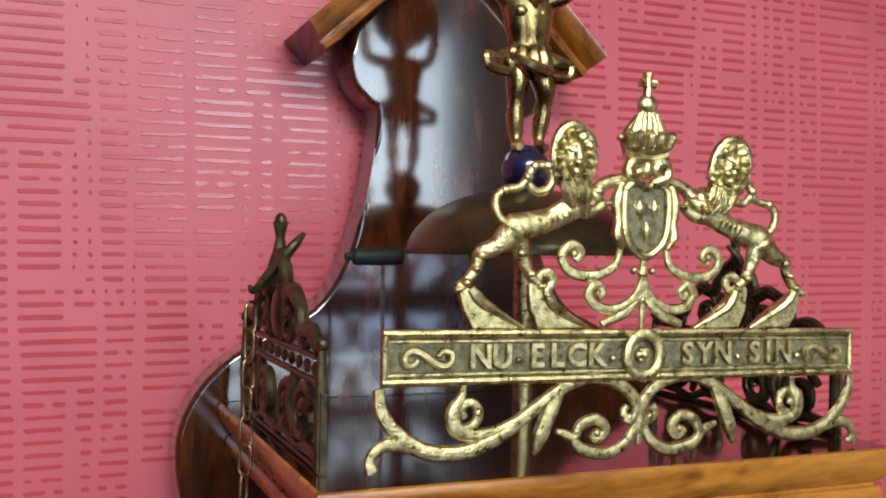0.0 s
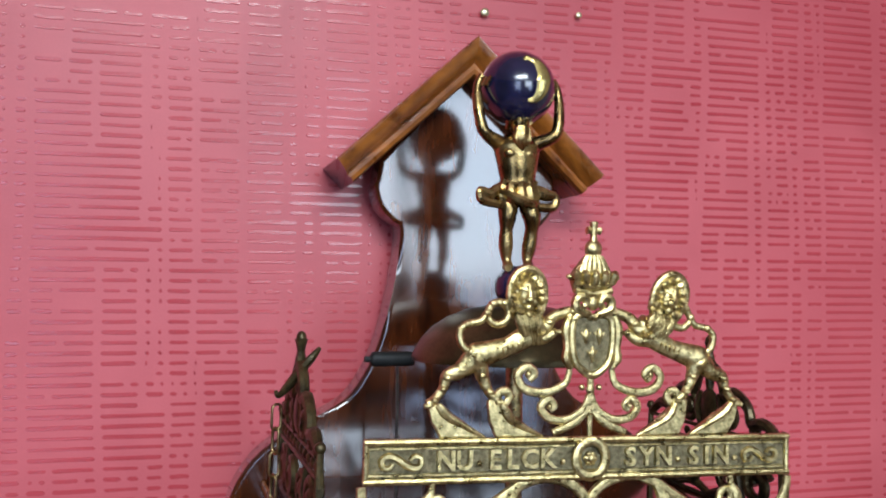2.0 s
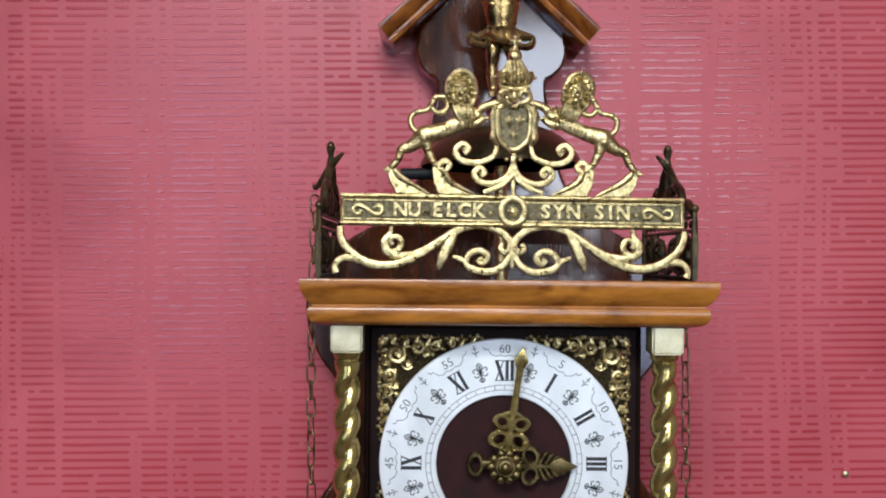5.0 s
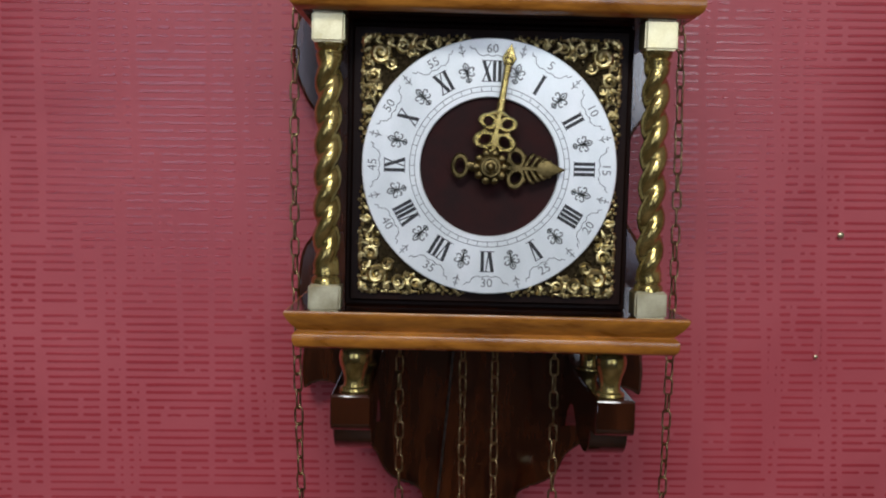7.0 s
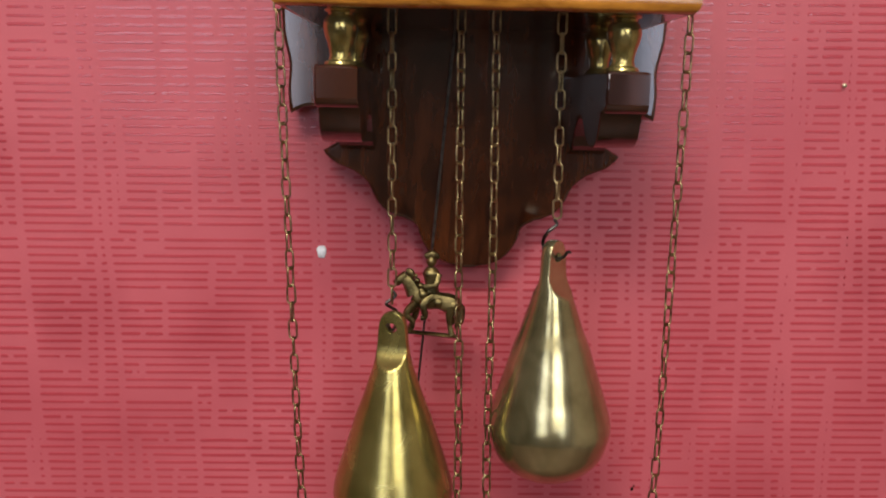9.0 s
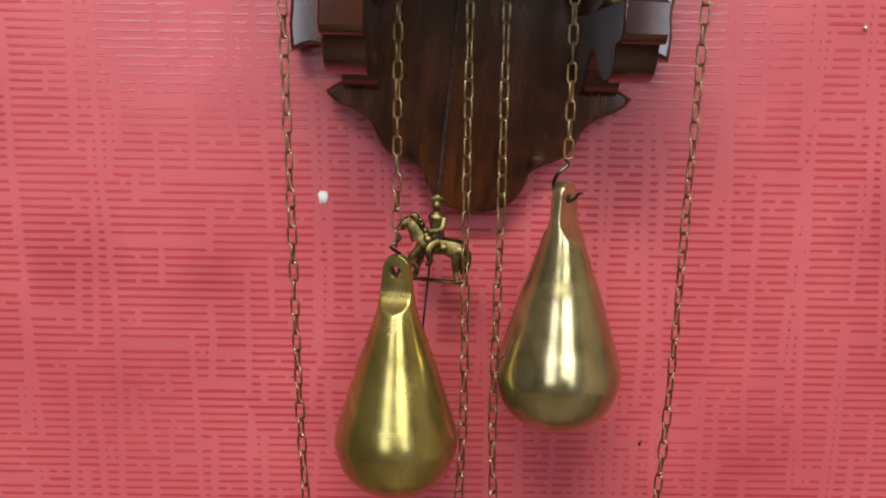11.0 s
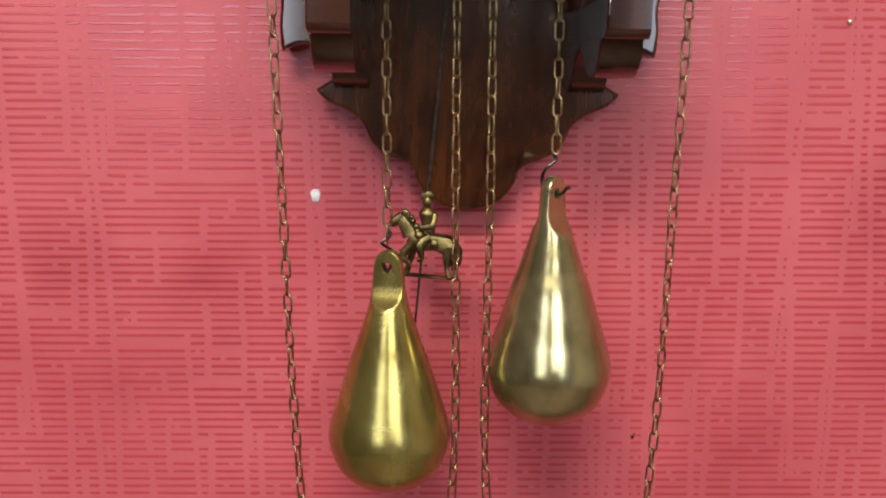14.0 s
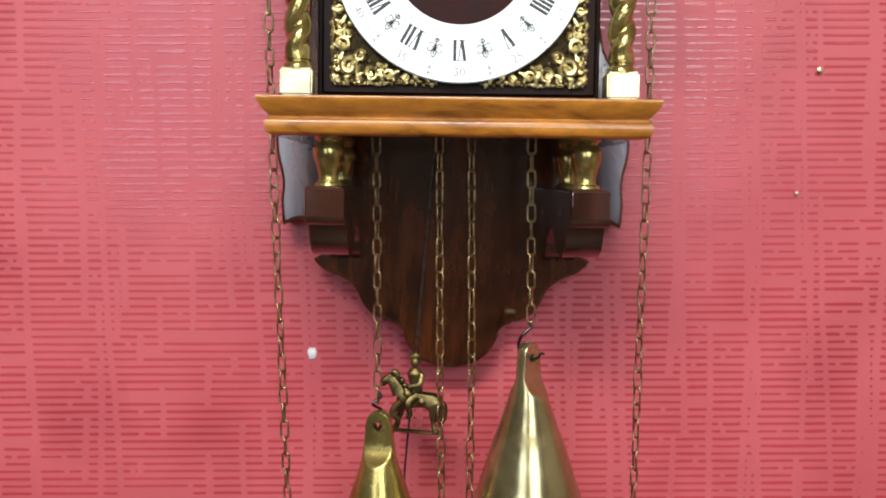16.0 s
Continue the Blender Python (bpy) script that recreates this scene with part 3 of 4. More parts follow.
for name, minute, angle, y in (("hour_hand", False, 91.0, -0.1815), ("minute_hand", True, 8.5, -0.1845)):
    ob = part(name, hand_mesh(minute), OLDBRASS if not minute else COLBRASS, clock, "pierced antique brass hand")
    ob.matrix_basis = Matrix.Translation((HUB[0], y, HUB[1] - 1.5)) @ Matrix.Rotation(radians(angle), 4, "Y") @ Matrix.Diagonal((1.4, 1.4, 1.0, 1))
bm = bmesh.new()
for k in range(10):
    a = 2 * math.pi * k / 10
    ball(bm, (HUB[0] + 0.0082 * math.cos(a), -0.1865, HUB[1] + 0.0082 * math.sin(a)), (0.0026, 0.0018, 0.0026), 8, 6)
ball(bm, (HUB[0], -0.1865, HUB[1]), (0.0074, 0.0026, 0.0074), 16, 10)
tube(bm, loop_pts(HUB, 0.0052, 0.0052, -0.1890, 14), 0.0010, 6, 2, 0.9, True)
ball(bm, (HUB[0], -0.189, HUB[1]), (0.0028, 0.0024, 0.0028), 12, 8)
tube(bm, [(HUB[0], -0.174, HUB[1]), (HUB[0], -0.186, HUB[1])], 0.003, 10, 1)
cpart("hub_rosette", bm, OLDBRASS, "tarnished brass hub rosette")

# ---- twisted columns ----
def column():
    bm = bmesh.new()
    z0, z1, seg = 1.4400, 1.5650, 28
    rings = []
    for i in range(101):
        f = i / 100
        z = z0 + (z1 - z0) * f
        fade = min(1, min(f, 1 - f) / 0.06)
        twist = 2 * math.pi * (z - z0) / 0.0365
        ring = []
        for b in (2 * math.pi * j / seg for j in range(seg)):
            r = 0.0074 + fade * (0.0033 * abs(math.cos(b - twist)) - 0.0024)
            ring.append(bm.verts.new((r * math.cos(b), r * math.sin(b), z)))
        rings.append(ring)
    for p, q in zip(rings, rings[1:]):
        for j in range(seg):
            bm.faces.new((p[j], p[(j + 1) % seg], q[(j + 1) % seg], q[j]))
    for z, d in ((1.5650, 1), (1.4400, -1)):
        lathe(bm, [(0.0055, z - d * 0.001), (0.0078, z), (0.0080, z + d * 0.0015), (0.0070, z + d * 0.0022), (0.0070, z + d * 0.003), (0.0082, z + d * 0.0042), (0.0086, z + d * 0.0062), (0.0088, z + d * 0.0076)], (0, 0, 0), 24)
    return bm


for i, sx in enumerate((-1, 1)):
    col = thing("column", "", "")
    for key in ("category", "label"):
        if key in col:
            del col[key]
    col["label"] = "barley-twist brass column with square end blocks"
    col.parent, col.matrix_basis = clock, Matrix.Translation((sx * 0.0955, -0.1885, -1.5))
    part("shaft", column(), COLBRASS, col, "twisted brass shaft")
    for z0, z1 in ((1.5725, 1.5897), (1.4171, 1.4328)):
        bm = bmesh.new()
        box(bm, -0.0094, 0.0094, -0.0094, 0.0094, z0, z1, 0.0012, 3)
        part("end_block", bm, CREAM, col, "square pale brass block")

# ---- bracket arms and balusters under the lower shelf ----
ARM = smooth_path([Vector((0, d, z)) for d, z in ((-0.160, 1.3405), (-0.157, 1.3320), (-0.150, 1.3240), (-0.138, 1.3195), (-0.122, 1.3195), (-0.107, 1.3240), (-0.094, 1.3330), (-0.082, 1.3375), (-0.068, 1.3345),
                                                 (-0.054, 1.3225), (-0.044, 1.3125), (-0.0295, 1.3085))], 3)
for sx in (-1, 1):
    bm = bmesh.new()
    shape = [(-0.0295, 1.3635), (-0.1775, 1.3635), (-0.1785, 1.3620), (-0.1785, 1.3455), (-0.1765, 1.3420), (-0.173, 1.3405)] + [(p.y, p.z) for p in ARM]
    slab(bm, shape, sx * 0.0810 - 0.0120, sx * 0.0810 + 0.0120, 0.0012, plane="yz")
    bmesh.ops.bevel(bm, geom=[e for e in bm.edges if e.calc_length() > 0.02 and len(e.link_faces) == 2 and e.calc_face_angle(0) > 1.0], offset=0.001, segments=2, affect="EDGES")
    cpart("bracket_arm", bm, MAHOGANY, "dark mahogany scroll bracket")
    for d in (-0.1655, -0.085):
        bm = bmesh.new()
        lathe(bm, [(0.0088, 0.00000), (0.0092, 0.00080), (0.0088, 0.00225), (0.0068, 0.00337), (0.0062, 0.00546), (0.0064, 0.00843), (0.0076, 0.01284), (0.0092, 0.01726), (0.0098, 0.02103), (0.0094, 0.02448), (0.0080, 0.02689), (0.0070, 0.02793),
                   (0.0072, 0.02906), (0.0090, 0.02986), (0.0094, 0.03050)], (sx * 0.0795, d, 1.3635), 28)
        cpart("baluster", bm, COLBRASS, "turned brass baluster foot")

# ---- brass gallery on the upper shelf ----
GY = -0.2060  # depth of the gallery
GZ = 1.6565   # height of the middle of its motto band


def relief_piece(bm, points, radii, at, mirror=True, flat=0.6, sub=5, seg=8):
    """Cast scrollwork: a rounded bar along points in mm, and its mirror image."""
    for s in ((1, -1) if mirror else (1,)):
        tube(bm, [at(s * u * MM, w * MM) for u, w in points], [1.3 * r * MM for r in (radii if isinstance(radii, (list, tuple)) else (radii, radii))], seg, sub, flat)


def front(u, w, d=0.0):
    return (u, GY - d, GZ + w)


gallery = thing("gallery", "", "")
for key in ("category", "label"):
    if key in gallery:
        del gallery[key]
gallery["label"] = "pierced cast brass gallery with lions, shield and motto"
gallery.parent, gallery.matrix_basis = clock, Matrix.Translation((0.0015, 0, GZ - 1.5)) @ Matrix.Rotation(radians(0.4), 4, "Y") @ Matrix.Translation((0, 0, -GZ))

# motto band
bm = bmesh.new()
box(bm, -0.1000, 0.1000, GY - 0.0008, GY + 0.0018, GZ - 0.0092, GZ + 0.0092, 0.0004)
part("band_ground", bm, GROUND, gallery, "dark stippled ground of the motto band")
bm = bmesh.new()
for s in (-1, 1):
    tube(bm, [(-0.1002, GY - 0.0010, GZ + s * 0.0080), (0.1002, GY - 0.0010, GZ + s * 0.0080)], 0.0015, 8, 1)
    tube(bm, [(-0.0985, GY - 0.0010, GZ + s * 0.0055), (0.0985, GY - 0.0010, GZ + s * 0.0055)], 0.0007, 6, 1)
    tube(bm, [(s * 0.0992, GY - 0.0010, GZ - 0.0080), (s * 0.0992, GY - 0.0010, GZ + 0.0080)], 0.0013, 8, 1)
part("band_frame", bm, BRASS, gallery)
bm = bmesh.new()
tube(bm, loop_pts((0, GZ), 0.0070, 0.0076, GY - 0.0022, 16), 0.0022, 10, 3, 0.7, True)
for k in range(6):
    a = math.pi * k / 3
    ball(bm, (0.0018 * math.cos(a), GY - 0.0018, GZ + 0.0018 * math.sin(a)), (0.0015, 0.0012, 0.0015), 8, 6)
ball(bm, (0, GY - 0.0026, GZ), (0.0020, 0.0012, 0.0020), 10, 6)
part("rosette_ring", bm, BRASS, gallery)
for s in (-1, 1):
    bm = bmesh.new()
    c = s * 0.0845
    pts = [(c + 0.0035, 0.0006), (c + 0.0052, 0.0024), (c + 0.0080, 0.0018), (c + 0.0082, -0.0012), (c + 0.0058, -0.0024), (c + 0.0020, -0.0012), (c - 0.0020, 0.0016), (c - 0.0058, 0.0026),
           (c - 0.0084, 0.0008), (c - 0.0076, -0.0020), (c - 0.0050, -0.0022), (c - 0.0038, -0.0004)]
    tube(bm, [(u, GY - 0.0018, GZ + w) for u, w in pts], [0.0010, 0.0015, 0.0015, 0.0010], 6, 3)
    part("band_scroll", bm, BRASS, gallery)
for c, x in zip("NU.ELCK.SYN.SIN.", (-0.0655, -0.0575, -0.0506, -0.0440, -0.0362, -0.0282, -0.0202, -0.0128, 0.0190, 0.0268, 0.0352, 0.0428, 0.0502, 0.0568, 0.0642, 0.0718)):
    if c == ".":
        bm = bmesh.new()
        ball(bm, (x, GY - 0.0014, GZ - 0.0012), (0.0013, 0.0012, 0.0013), 8, 6)
        part("letter_dot", bm, BRASS, gallery)
    else:
        text_mesh("letter", c, 0.0112, 0.0012, BRASS, gallery, Matrix.Translation((x, GY - 0.0015, GZ)) @ UPRIGHT, 0.0003)

# scrollwork below the band
bm = bmesh.new()
relief_piece(bm, [(-100.7, -10.1), (-99.5, -17.7), (-93.3, -25.6), (-82.9, -31.4), (-69.1, -32), (-56.4, -27.1), (-43.8, -18.7), (-31.1, -10.8), (-19.6, -8), (-8.1, -11), (-1.2, -17.8), (-3, -24), (-6.9, -21.8), (-5.3, -18.6)], [1.6, 2.0, 2.3, 2.2, 1.9, 1.9, 1.9, 1.6, 1.1], front)
relief_piece(bm, [(-102.3, -37.1), (-103.2, -33.2), (-100.2, -29.4), (-94.5, -28.2), (-85.2, -31.4)], [1.9, 1.5, 1.7, 2.0, 1.2], front)
relief_piece(bm, [(-70.7, -9), (-71.2, -13.6), (-74, -18.3), (-73, -24), (-65.7, -26.6), (-54.1, -24.3), (-40.3, -15.7)], [1.1, 1.3, 2.2, 2.2, 1.9, 1.7, 1.3], front)
relief_piece(bm, [(-72.1, -25.1), (-66.6, -23.2), (-64.7, -18.5), (-68, -15.4), (-71.2, -17.7), (-69.8, -20.5)], [1.5, 1.5, 1.4, 1.3, 1.0], front)
relief_piece(bm, [(-32.9, -11.3), (-37.1, -19.3), (-40.8, -27.9), (-43.1, -34.6)], [1.6, 2.6, 2.6, 0.6], front)
relief_piece(bm, [(-34.6, -26.6), (-28.8, -28.8), (-23.7, -33.7), (-12.7, -35.3), (-4.6, -31), (-0.7, -23.1)], [0.8, 1.4, 1.9, 1.9, 1.7, 1.3], front)
relief_piece(bm, [(-27.6, -31), (-24.7, -25), (-18.2, -23), (-14.1, -26.6), (-17.3, -30.3), (-20.5, -28.1)], [1.5, 1.7, 1.6, 1.4, 1.0], front)
relief_piece(bm, [(0, -18), (0, -26), (0, -33.5)], [1.0, 1.9, 0.7], front, mirror=False)
for u, w in ((-65, -19), (-18, -28), (-4.5, -23)):
    for s in (1, -1):
        ball(bm, front(s * u * MM, w * MM), (0.0017, 0.0015, 0.0017), 10, 8)
part("lower_scrollwork", bm, BRASS, gallery, "openwork brass scrolls")

# scrollwork above the band
bm = bmesh.new()
relief_piece(bm, [(-9.9, 38.9), (-12.2, 32), (-21.4, 28.3), (-30.6, 29.7), (-34.1, 35.2), (-30.2, 39.2), (-26.3, 36.5), (-28.8, 33.5)], [1.0, 1.4, 1.6, 1.6, 1.5, 1.5, 1.2], front)
relief_piece(bm, [(0.5, 30), (-3, 21.4), (-10.8, 16.6), (-19.1, 17.3), (-23, 21.8), (-19.8, 25.4), (-16.6, 22.7), (-18.9, 20.5)], [1.2, 1.4, 1.5, 1.5, 1.3, 1.1], front)
relief_piece(bm, [(-0.7, 21.4), (-6.9, 15.3), (-17.3, 10.9)], [1.1, 1.5, 1.2], front)
relief_piece(bm, [(-46.1, 23.4), (-40.8, 29), (-37.3, 26.8), (-39.9, 23.1), (-42.2, 25.3)], [1.6, 1.5, 1.3, 0.9], front)
relief_piece(bm, [(0, 38), (0, 29), (0, 18), (0, 9.5)], [1.0, 1.4, 1.1, 0.9], front, mirror=False)
for u, w, r in ((0, 29.5, 2.1), (-4, 30.5, 1.4), (4, 30.5, 1.4), (0, 20, 1.4), (-29, 36, 1.6), (29, 36, 1.6), (-19, 22, 1.4), (19, 22, 1.4)):
    ball(bm, front(u * MM, w * MM), (r * MM, 0.0014, r * MM), 10, 8)
part("upper_scrollwork", bm, BRASS, gallery, "openwork brass scrolls")

# shield, volutes and crown
bm = bmesh.new()
shield = [(-9.0, 60), (-9.6, 50), (-8.0, 42), (-4.0, 37.5), (0, 35.8), (4.0, 37.5), (8.0, 42), (9.6, 50), (9.0, 60), (4.5, 62.5), (0, 61), (-4.5, 62.5)]
tube(bm, [front(u * MM, w * MM, 0.0012) for u, w in shield], 0.0017, 8, 3, 0.9, True)
for s in (-1, 1):
    tube(bm, [front(s * u * MM, w * MM, 0.0008) for u, w in ((10.5, 62), (12.5, 56), (11.8, 48), (12.2, 43), (9.5, 38.5))], [0.0015, 0.0023, 0.0018, 0.0022, 0.0010], 8, 4)
    tube(bm, [front(s * u * MM, w * MM, 0.0014) for u, w in ((1.5, 62.5), (4.0, 63.0), (8.2, 65.0), (8.0, 69.0), (4.6, 69.8), (3.2, 67.0), (5.2, 65.8))], [0.0014, 0.0022, 0.0022, 0.0019, 0.0013], 8, 4)
for u, w in ((-3.2, 53), (3.2, 53), (0, 45)):
    tube(bm, [front(u * MM, (w + q) * MM, 0.0012) for q in (3.4, 0.5, -3.6)], [0.0003, 0.0016, 0.0003], 8, 3)
    for s in (-1, 1):
        tube(bm, [front((u + s * 0.6) * MM, (w - 0.5) * MM, 0.0011), front((u + s * 2.4) * MM, (w + 1.6) * MM, 0.0011)], [0.0007, 0.0004], 6, 1)
ball(bm, front(0, 0.0675, 0.0008), (0.0030, 0.0022, 0.0036), 10, 8)
part("shield_frame", bm, BRASS, gallery)
bm = bmesh.new()
slab(bm, [(u * MM, GZ + w * MM) for u, w in shield], GY - 0.0010, GY + 0.0014)
part("shield_ground", bm, GROUND, gallery, "grey stippled shield ground")
bm = bmesh.new()
tube(bm, [front(u * MM, w * MM, 0.0008) for u, w in ((-8.8, 73.0), (-4, 71.6), (0, 71.2), (4, 71.6), (8.8, 73.0))], 0.0017, 8, 4)
tube(bm, [front(u * MM, w * MM, 0.0008) for u, w in ((-9.6, 76.6), (-4, 74.8), (0, 74.4), (4, 74.8), (9.6, 76.6))], 0.0014, 8, 4)
slab(bm, [(u * MM, GZ + w * MM) for u, w in ((-8.6, 72), (8.6, 72), (10.8, 78.5), (7.8, 83.0), (4.0, 87.5), (0, 89.2), (-4.0, 87.5), (-7.8, 83.0), (-10.8, 78.5))], GY - 0.0006, GY + 0.0018, 0.0005)
for k in range(-3, 4):
    tube(bm, [front(k * 2.6 * MM, 76 * MM, 0.001), front(k * 2.5 * MM, (83.5 - 0.5 * k * k) * MM, 0.0016), front(k * 1.2 * MM, (89.5 - 0.5 * abs(k)) * MM, 0.0008)], [0.0013, 0.0016, 0.0008], 8, 4)
    ball(bm, front(k * 3.1 * MM, (80.5 - 0.28 * k * k) * MM, 0.0014), 0.0014, 8, 6)
for s in (-1, 1):
    ball(bm, front(s * 11.2 * MM, 78.6 * MM, 0.0004), (0.0017, 0.0014, 0.0013), 8, 6)
for k in range(-2, 3):
    tube(bm, [front(k * 4.2 * MM, (75.5 + 0.3 * abs(k)) * MM, 0.0016), front(k * 4.6 * MM, (79.5 + 0.2 * abs(k)) * MM, 0.0028), front(k * 4.9 * MM, (82.0 - 0.9 * abs(k)) * MM, 0.0016)], [0.0019, 0.0023, 0.0008], 8, 3)
ball(bm, front(0, 0.0912), (0.0042, 0.0028, 0.0040), 12, 8)
tube(bm, [front(-0.0036, 0.0898), front(0, 0.0888), front(0.0036, 0.0898)], 0.0009, 6, 3)
tube(bm, [front(0, 0.0930), front(0, 0.0985), front(0, 0.1030)], [0.0020, 0.0015, 0.0021], 8, 2)
tube(bm, [front(-0.0032, 0.0992), front(0, 0.0992), front(0.0032, 0.0992)], [0.0018, 0.0012, 0.0018], 8, 2)
part("crown", bm, BRASS, gallery, "brass crown with orb and cross")

# lions
for s in (1, -1):
    bm = bmesh.new()

    def limb(points, radii, flat=0.75):
        tube(bm, [front(s * u * MM, w * MM) for u, w in points], [1.4 * r * MM for r in radii], 10, 5, flat)

    limb([(-56, 41.5), (-53, 43.4), (-46, 45.6), (-39, 47.8), (-32, 51.5), (-27, 55), (-26, 60)], [2.6, 4.3, 3.5, 3.0, 3.5, 3.6, 3.0], 0.62)
    limb([(-52, 45), (-53.5, 42), (-56, 39.5)], [2.6, 4.2, 2.6], 0.72)
    limb([(-27.5, 54), (-22.5, 56), (-18, 61), (-10, 63.8)], [3.0, 2.4, 1.9, 1.5])
    limb([(-28, 51.5), (-22, 51.5), (-16.5, 55)], [2.4, 1.8, 1.2])
    limb([(-54.5, 42), (-60, 37.4), (-65.5, 35.2), (-67.2, 30), (-71, 25), (-73.5, 23.2)], [3.9, 2.6, 2.0, 1.5, 1.5, 1.7])
    limb([(-51.5, 40.5), (-49.5, 34), (-46.5, 28), (-43, 25)], [3.0, 2.0, 1.4, 1.5])
    limb([(-55.5, 45), (-59.5, 48.5), (-60.5, 54), (-57, 57.2), (-51.5, 58.4), (-48.8, 61.5), (-46, 65.8), (-41.5, 66.2), (-38.8, 62.5), (-40.6, 58.2), (-45, 57.2), (-48.4, 60)], [1.2, 1.2, 1.1, 1.1, 1.2, 1.3, 1.2, 1.2, 1.1], 0.85)
    for shape in (((-74, 24), (-69.5, 23.5), (-61, 18.5), (-48.5, 9.5), (-68, 9.5), (-72, 16)), ((-47.5, 24.5), (-41, 23.5), (-34, 17.5), (-22.5, 9.5), (-43.5, 9.5), (-46.5, 16))):
        slab(bm, [(s * u * MM, GZ + w * MM) for u, w in (shape if s == 1 else reversed(shape))], GY - 0.0012, GY + 0.0012, 0.0006)
        ridge = [front(s * u * MM, w * MM, 0.0012) for u, w in (shape[1], ((shape[1][0] + shape[2][0]) / 2 - 1.5, (shape[1][1] + shape[2][1]) / 2 - 0.8), (shape[2][0] - 1.5, shape[2][1] - 1.5), shape[3])]
        tube(bm, ridge, [0.0015, 0.0022, 0.0018, 0.0006], 8, 4)
    for p in ((-10, 63.8), (-16.5, 55), (-74, 23.4), (-42.5, 24.8)):
        for k in (-1, 0, 1):
            ball(bm, front(s * (p[0] + 0.9 * k) * MM, (p[1] - 0.5) * MM, 0.0012), (0.0009, 0.0011, 0.0012), 7, 5)
    muscle = random.Random(17)
    for k in range(5):
        u, w = -42 + 2.2 * k, 46.6 + 0.85 * k
        limb([(u - 1.0, w + 2.2), (u + 0.3, w), (u + 0.2, w - 2.6)], [0.4, 0.8, 0.4], 3.3)
    for u, w, r in ((-54.5, 42.5, 3.4), (-53, 39.5, 2.8), (-59.5, 38.0, 2.2), (-65.6, 34.6, 2.0), (-28.5, 53.5, 3.4), (-24.5, 56.0, 2.6), (-20.5, 58.6, 2.1), (-27.0, 59.0, 3.0), (-50.2, 35.5, 1.9), (-46.8, 28.6, 1.7), (-67.4, 29.8, 1.6), (-71.0, 25.2, 1.7)):
        ball(bm, front(s * u * MM, w * MM, 0.0010), (r * MM * 1.3, 0.0020, r * MM * 0.85), 10, 7)
    for k in range(14):
        u, w = -33 + muscle.uniform(0, 9), 52 + muscle.uniform(0, 9)
        limb([(u, w + 1.8), (u + 0.8, w), (u + 0.3, w - 2.0)], [0.5, 0.9, 0.3], 3.6)
    for u, w in ((-57.0, 57.2), (-48.5, 62), (-46, 66), (-41, 66.4)):
        ball(bm, front(s * u * MM, w * MM, 0.0008), (0.0019, 0.0015, 0.0017), 8, 6)
    hx, hz = (-31.1, 69.8) if s == 1 else (-36.9, 69.8)
    lean = 0.0 if s == 1 else 0.30

    def head(u, w, d=0.0):
        """A point of the head, in mm from its middle."""
        return front((s * hx + u * math.cos(lean) + w * math.sin(lean)) * MM, (hz - u * math.sin(lean) + w * math.cos(lean)) * MM, d)

    tilt = Matrix.Rotation(lean, 3, "Y").to_quaternion()
    ball(bm, head(0, 0), (0.0084, 0.0024, 0.0118), 20, 12, tilt)
    tube(bm, [head(8.2 * math.cos(a), 11.4 * math.sin(a), 0.0014) for a in (math.pi * (-0.12 + 1.24 * i / 12) for i in range(13))], [0.0012, 0.0020, 0.0021, 0.0020, 0.0012], 8, 3)
    tuft = random.Random(5)
    for ring, (r0, r1, count) in enumerate(((0.78, 0.98, 17), (0.60, 0.82, 13))):
        for k in range(count):
            a = 2 * math.pi * (k + 0.5 * ring) / count + tuft.uniform(-0.1, 0.1)
            curl_by = 0.34 * (1 if math.cos(a) < 0 else -1) * tuft.uniform(0.6, 1.3)
            d = 0.0006 + 0.0009 * ring
            tube(bm, [head(9.0 * r0 * math.cos(a), 12.2 * r0 * math.sin(a), d), head(9.0 * (r0 + r1) / 2 * math.cos(a + curl_by * 0.4), 12.2 * (r0 + r1) / 2 * math.sin(a + curl_by * 0.4), d + 0.0009),
                      head(9.0 * r1 * math.cos(a + curl_by), 12.2 * r1 * math.sin(a + curl_by) - 0.8, d - 0.0002)], [0.0017, 0.0019, 0.0008], 7, 3)
    for k in range(9):
        tube(bm, [head(-5 + 1.25 * k, -8, 0.0020), head(-4.2 + 1.1 * k + s * tuft.uniform(0.5, 1.5), -13, 0.0026), head(-3.2 + 0.9 * k + s * 3.0, -18 - tuft.uniform(0, 3), 0.0012)], [0.0015, 0.0020, 0.0008], 7, 3)
    ball(bm, head(0, 0.5, 0.0024), (0.0044, 0.0022, 0.0062), 12, 8, tilt)
    ball(bm, head(0, -1.9, 0.0046), (0.0024, 0.0019, 0.0021), 10, 8)
    ball(bm, head(0, -5.0, 0.0038), (0.0021, 0.0015, 0.0015), 10, 8)
    tube(bm, [head(0, 4.2, 0.0040), head(0, -1.0, 0.0056)], [0.0012, 0.0016], 8, 1)
    for k in (-1, 1):
        tube(bm, [head(k * 0.8, 2.1, 0.0046), head(k * 3.6, 3.0, 0.0036)], [0.0009, 0.0007], 6, 1)
        ball(bm, head(k * 2.2, -2.8, 0.0040), (0.0016, 0.0013, 0.0015), 8, 6)
        ball(bm, head(k * 4.4, 5.6, 0.0022), (0.0014, 0.0013, 0.0018), 8, 6)
    part("lion", bm, BRASS, gallery, "cast brass lion rampant")

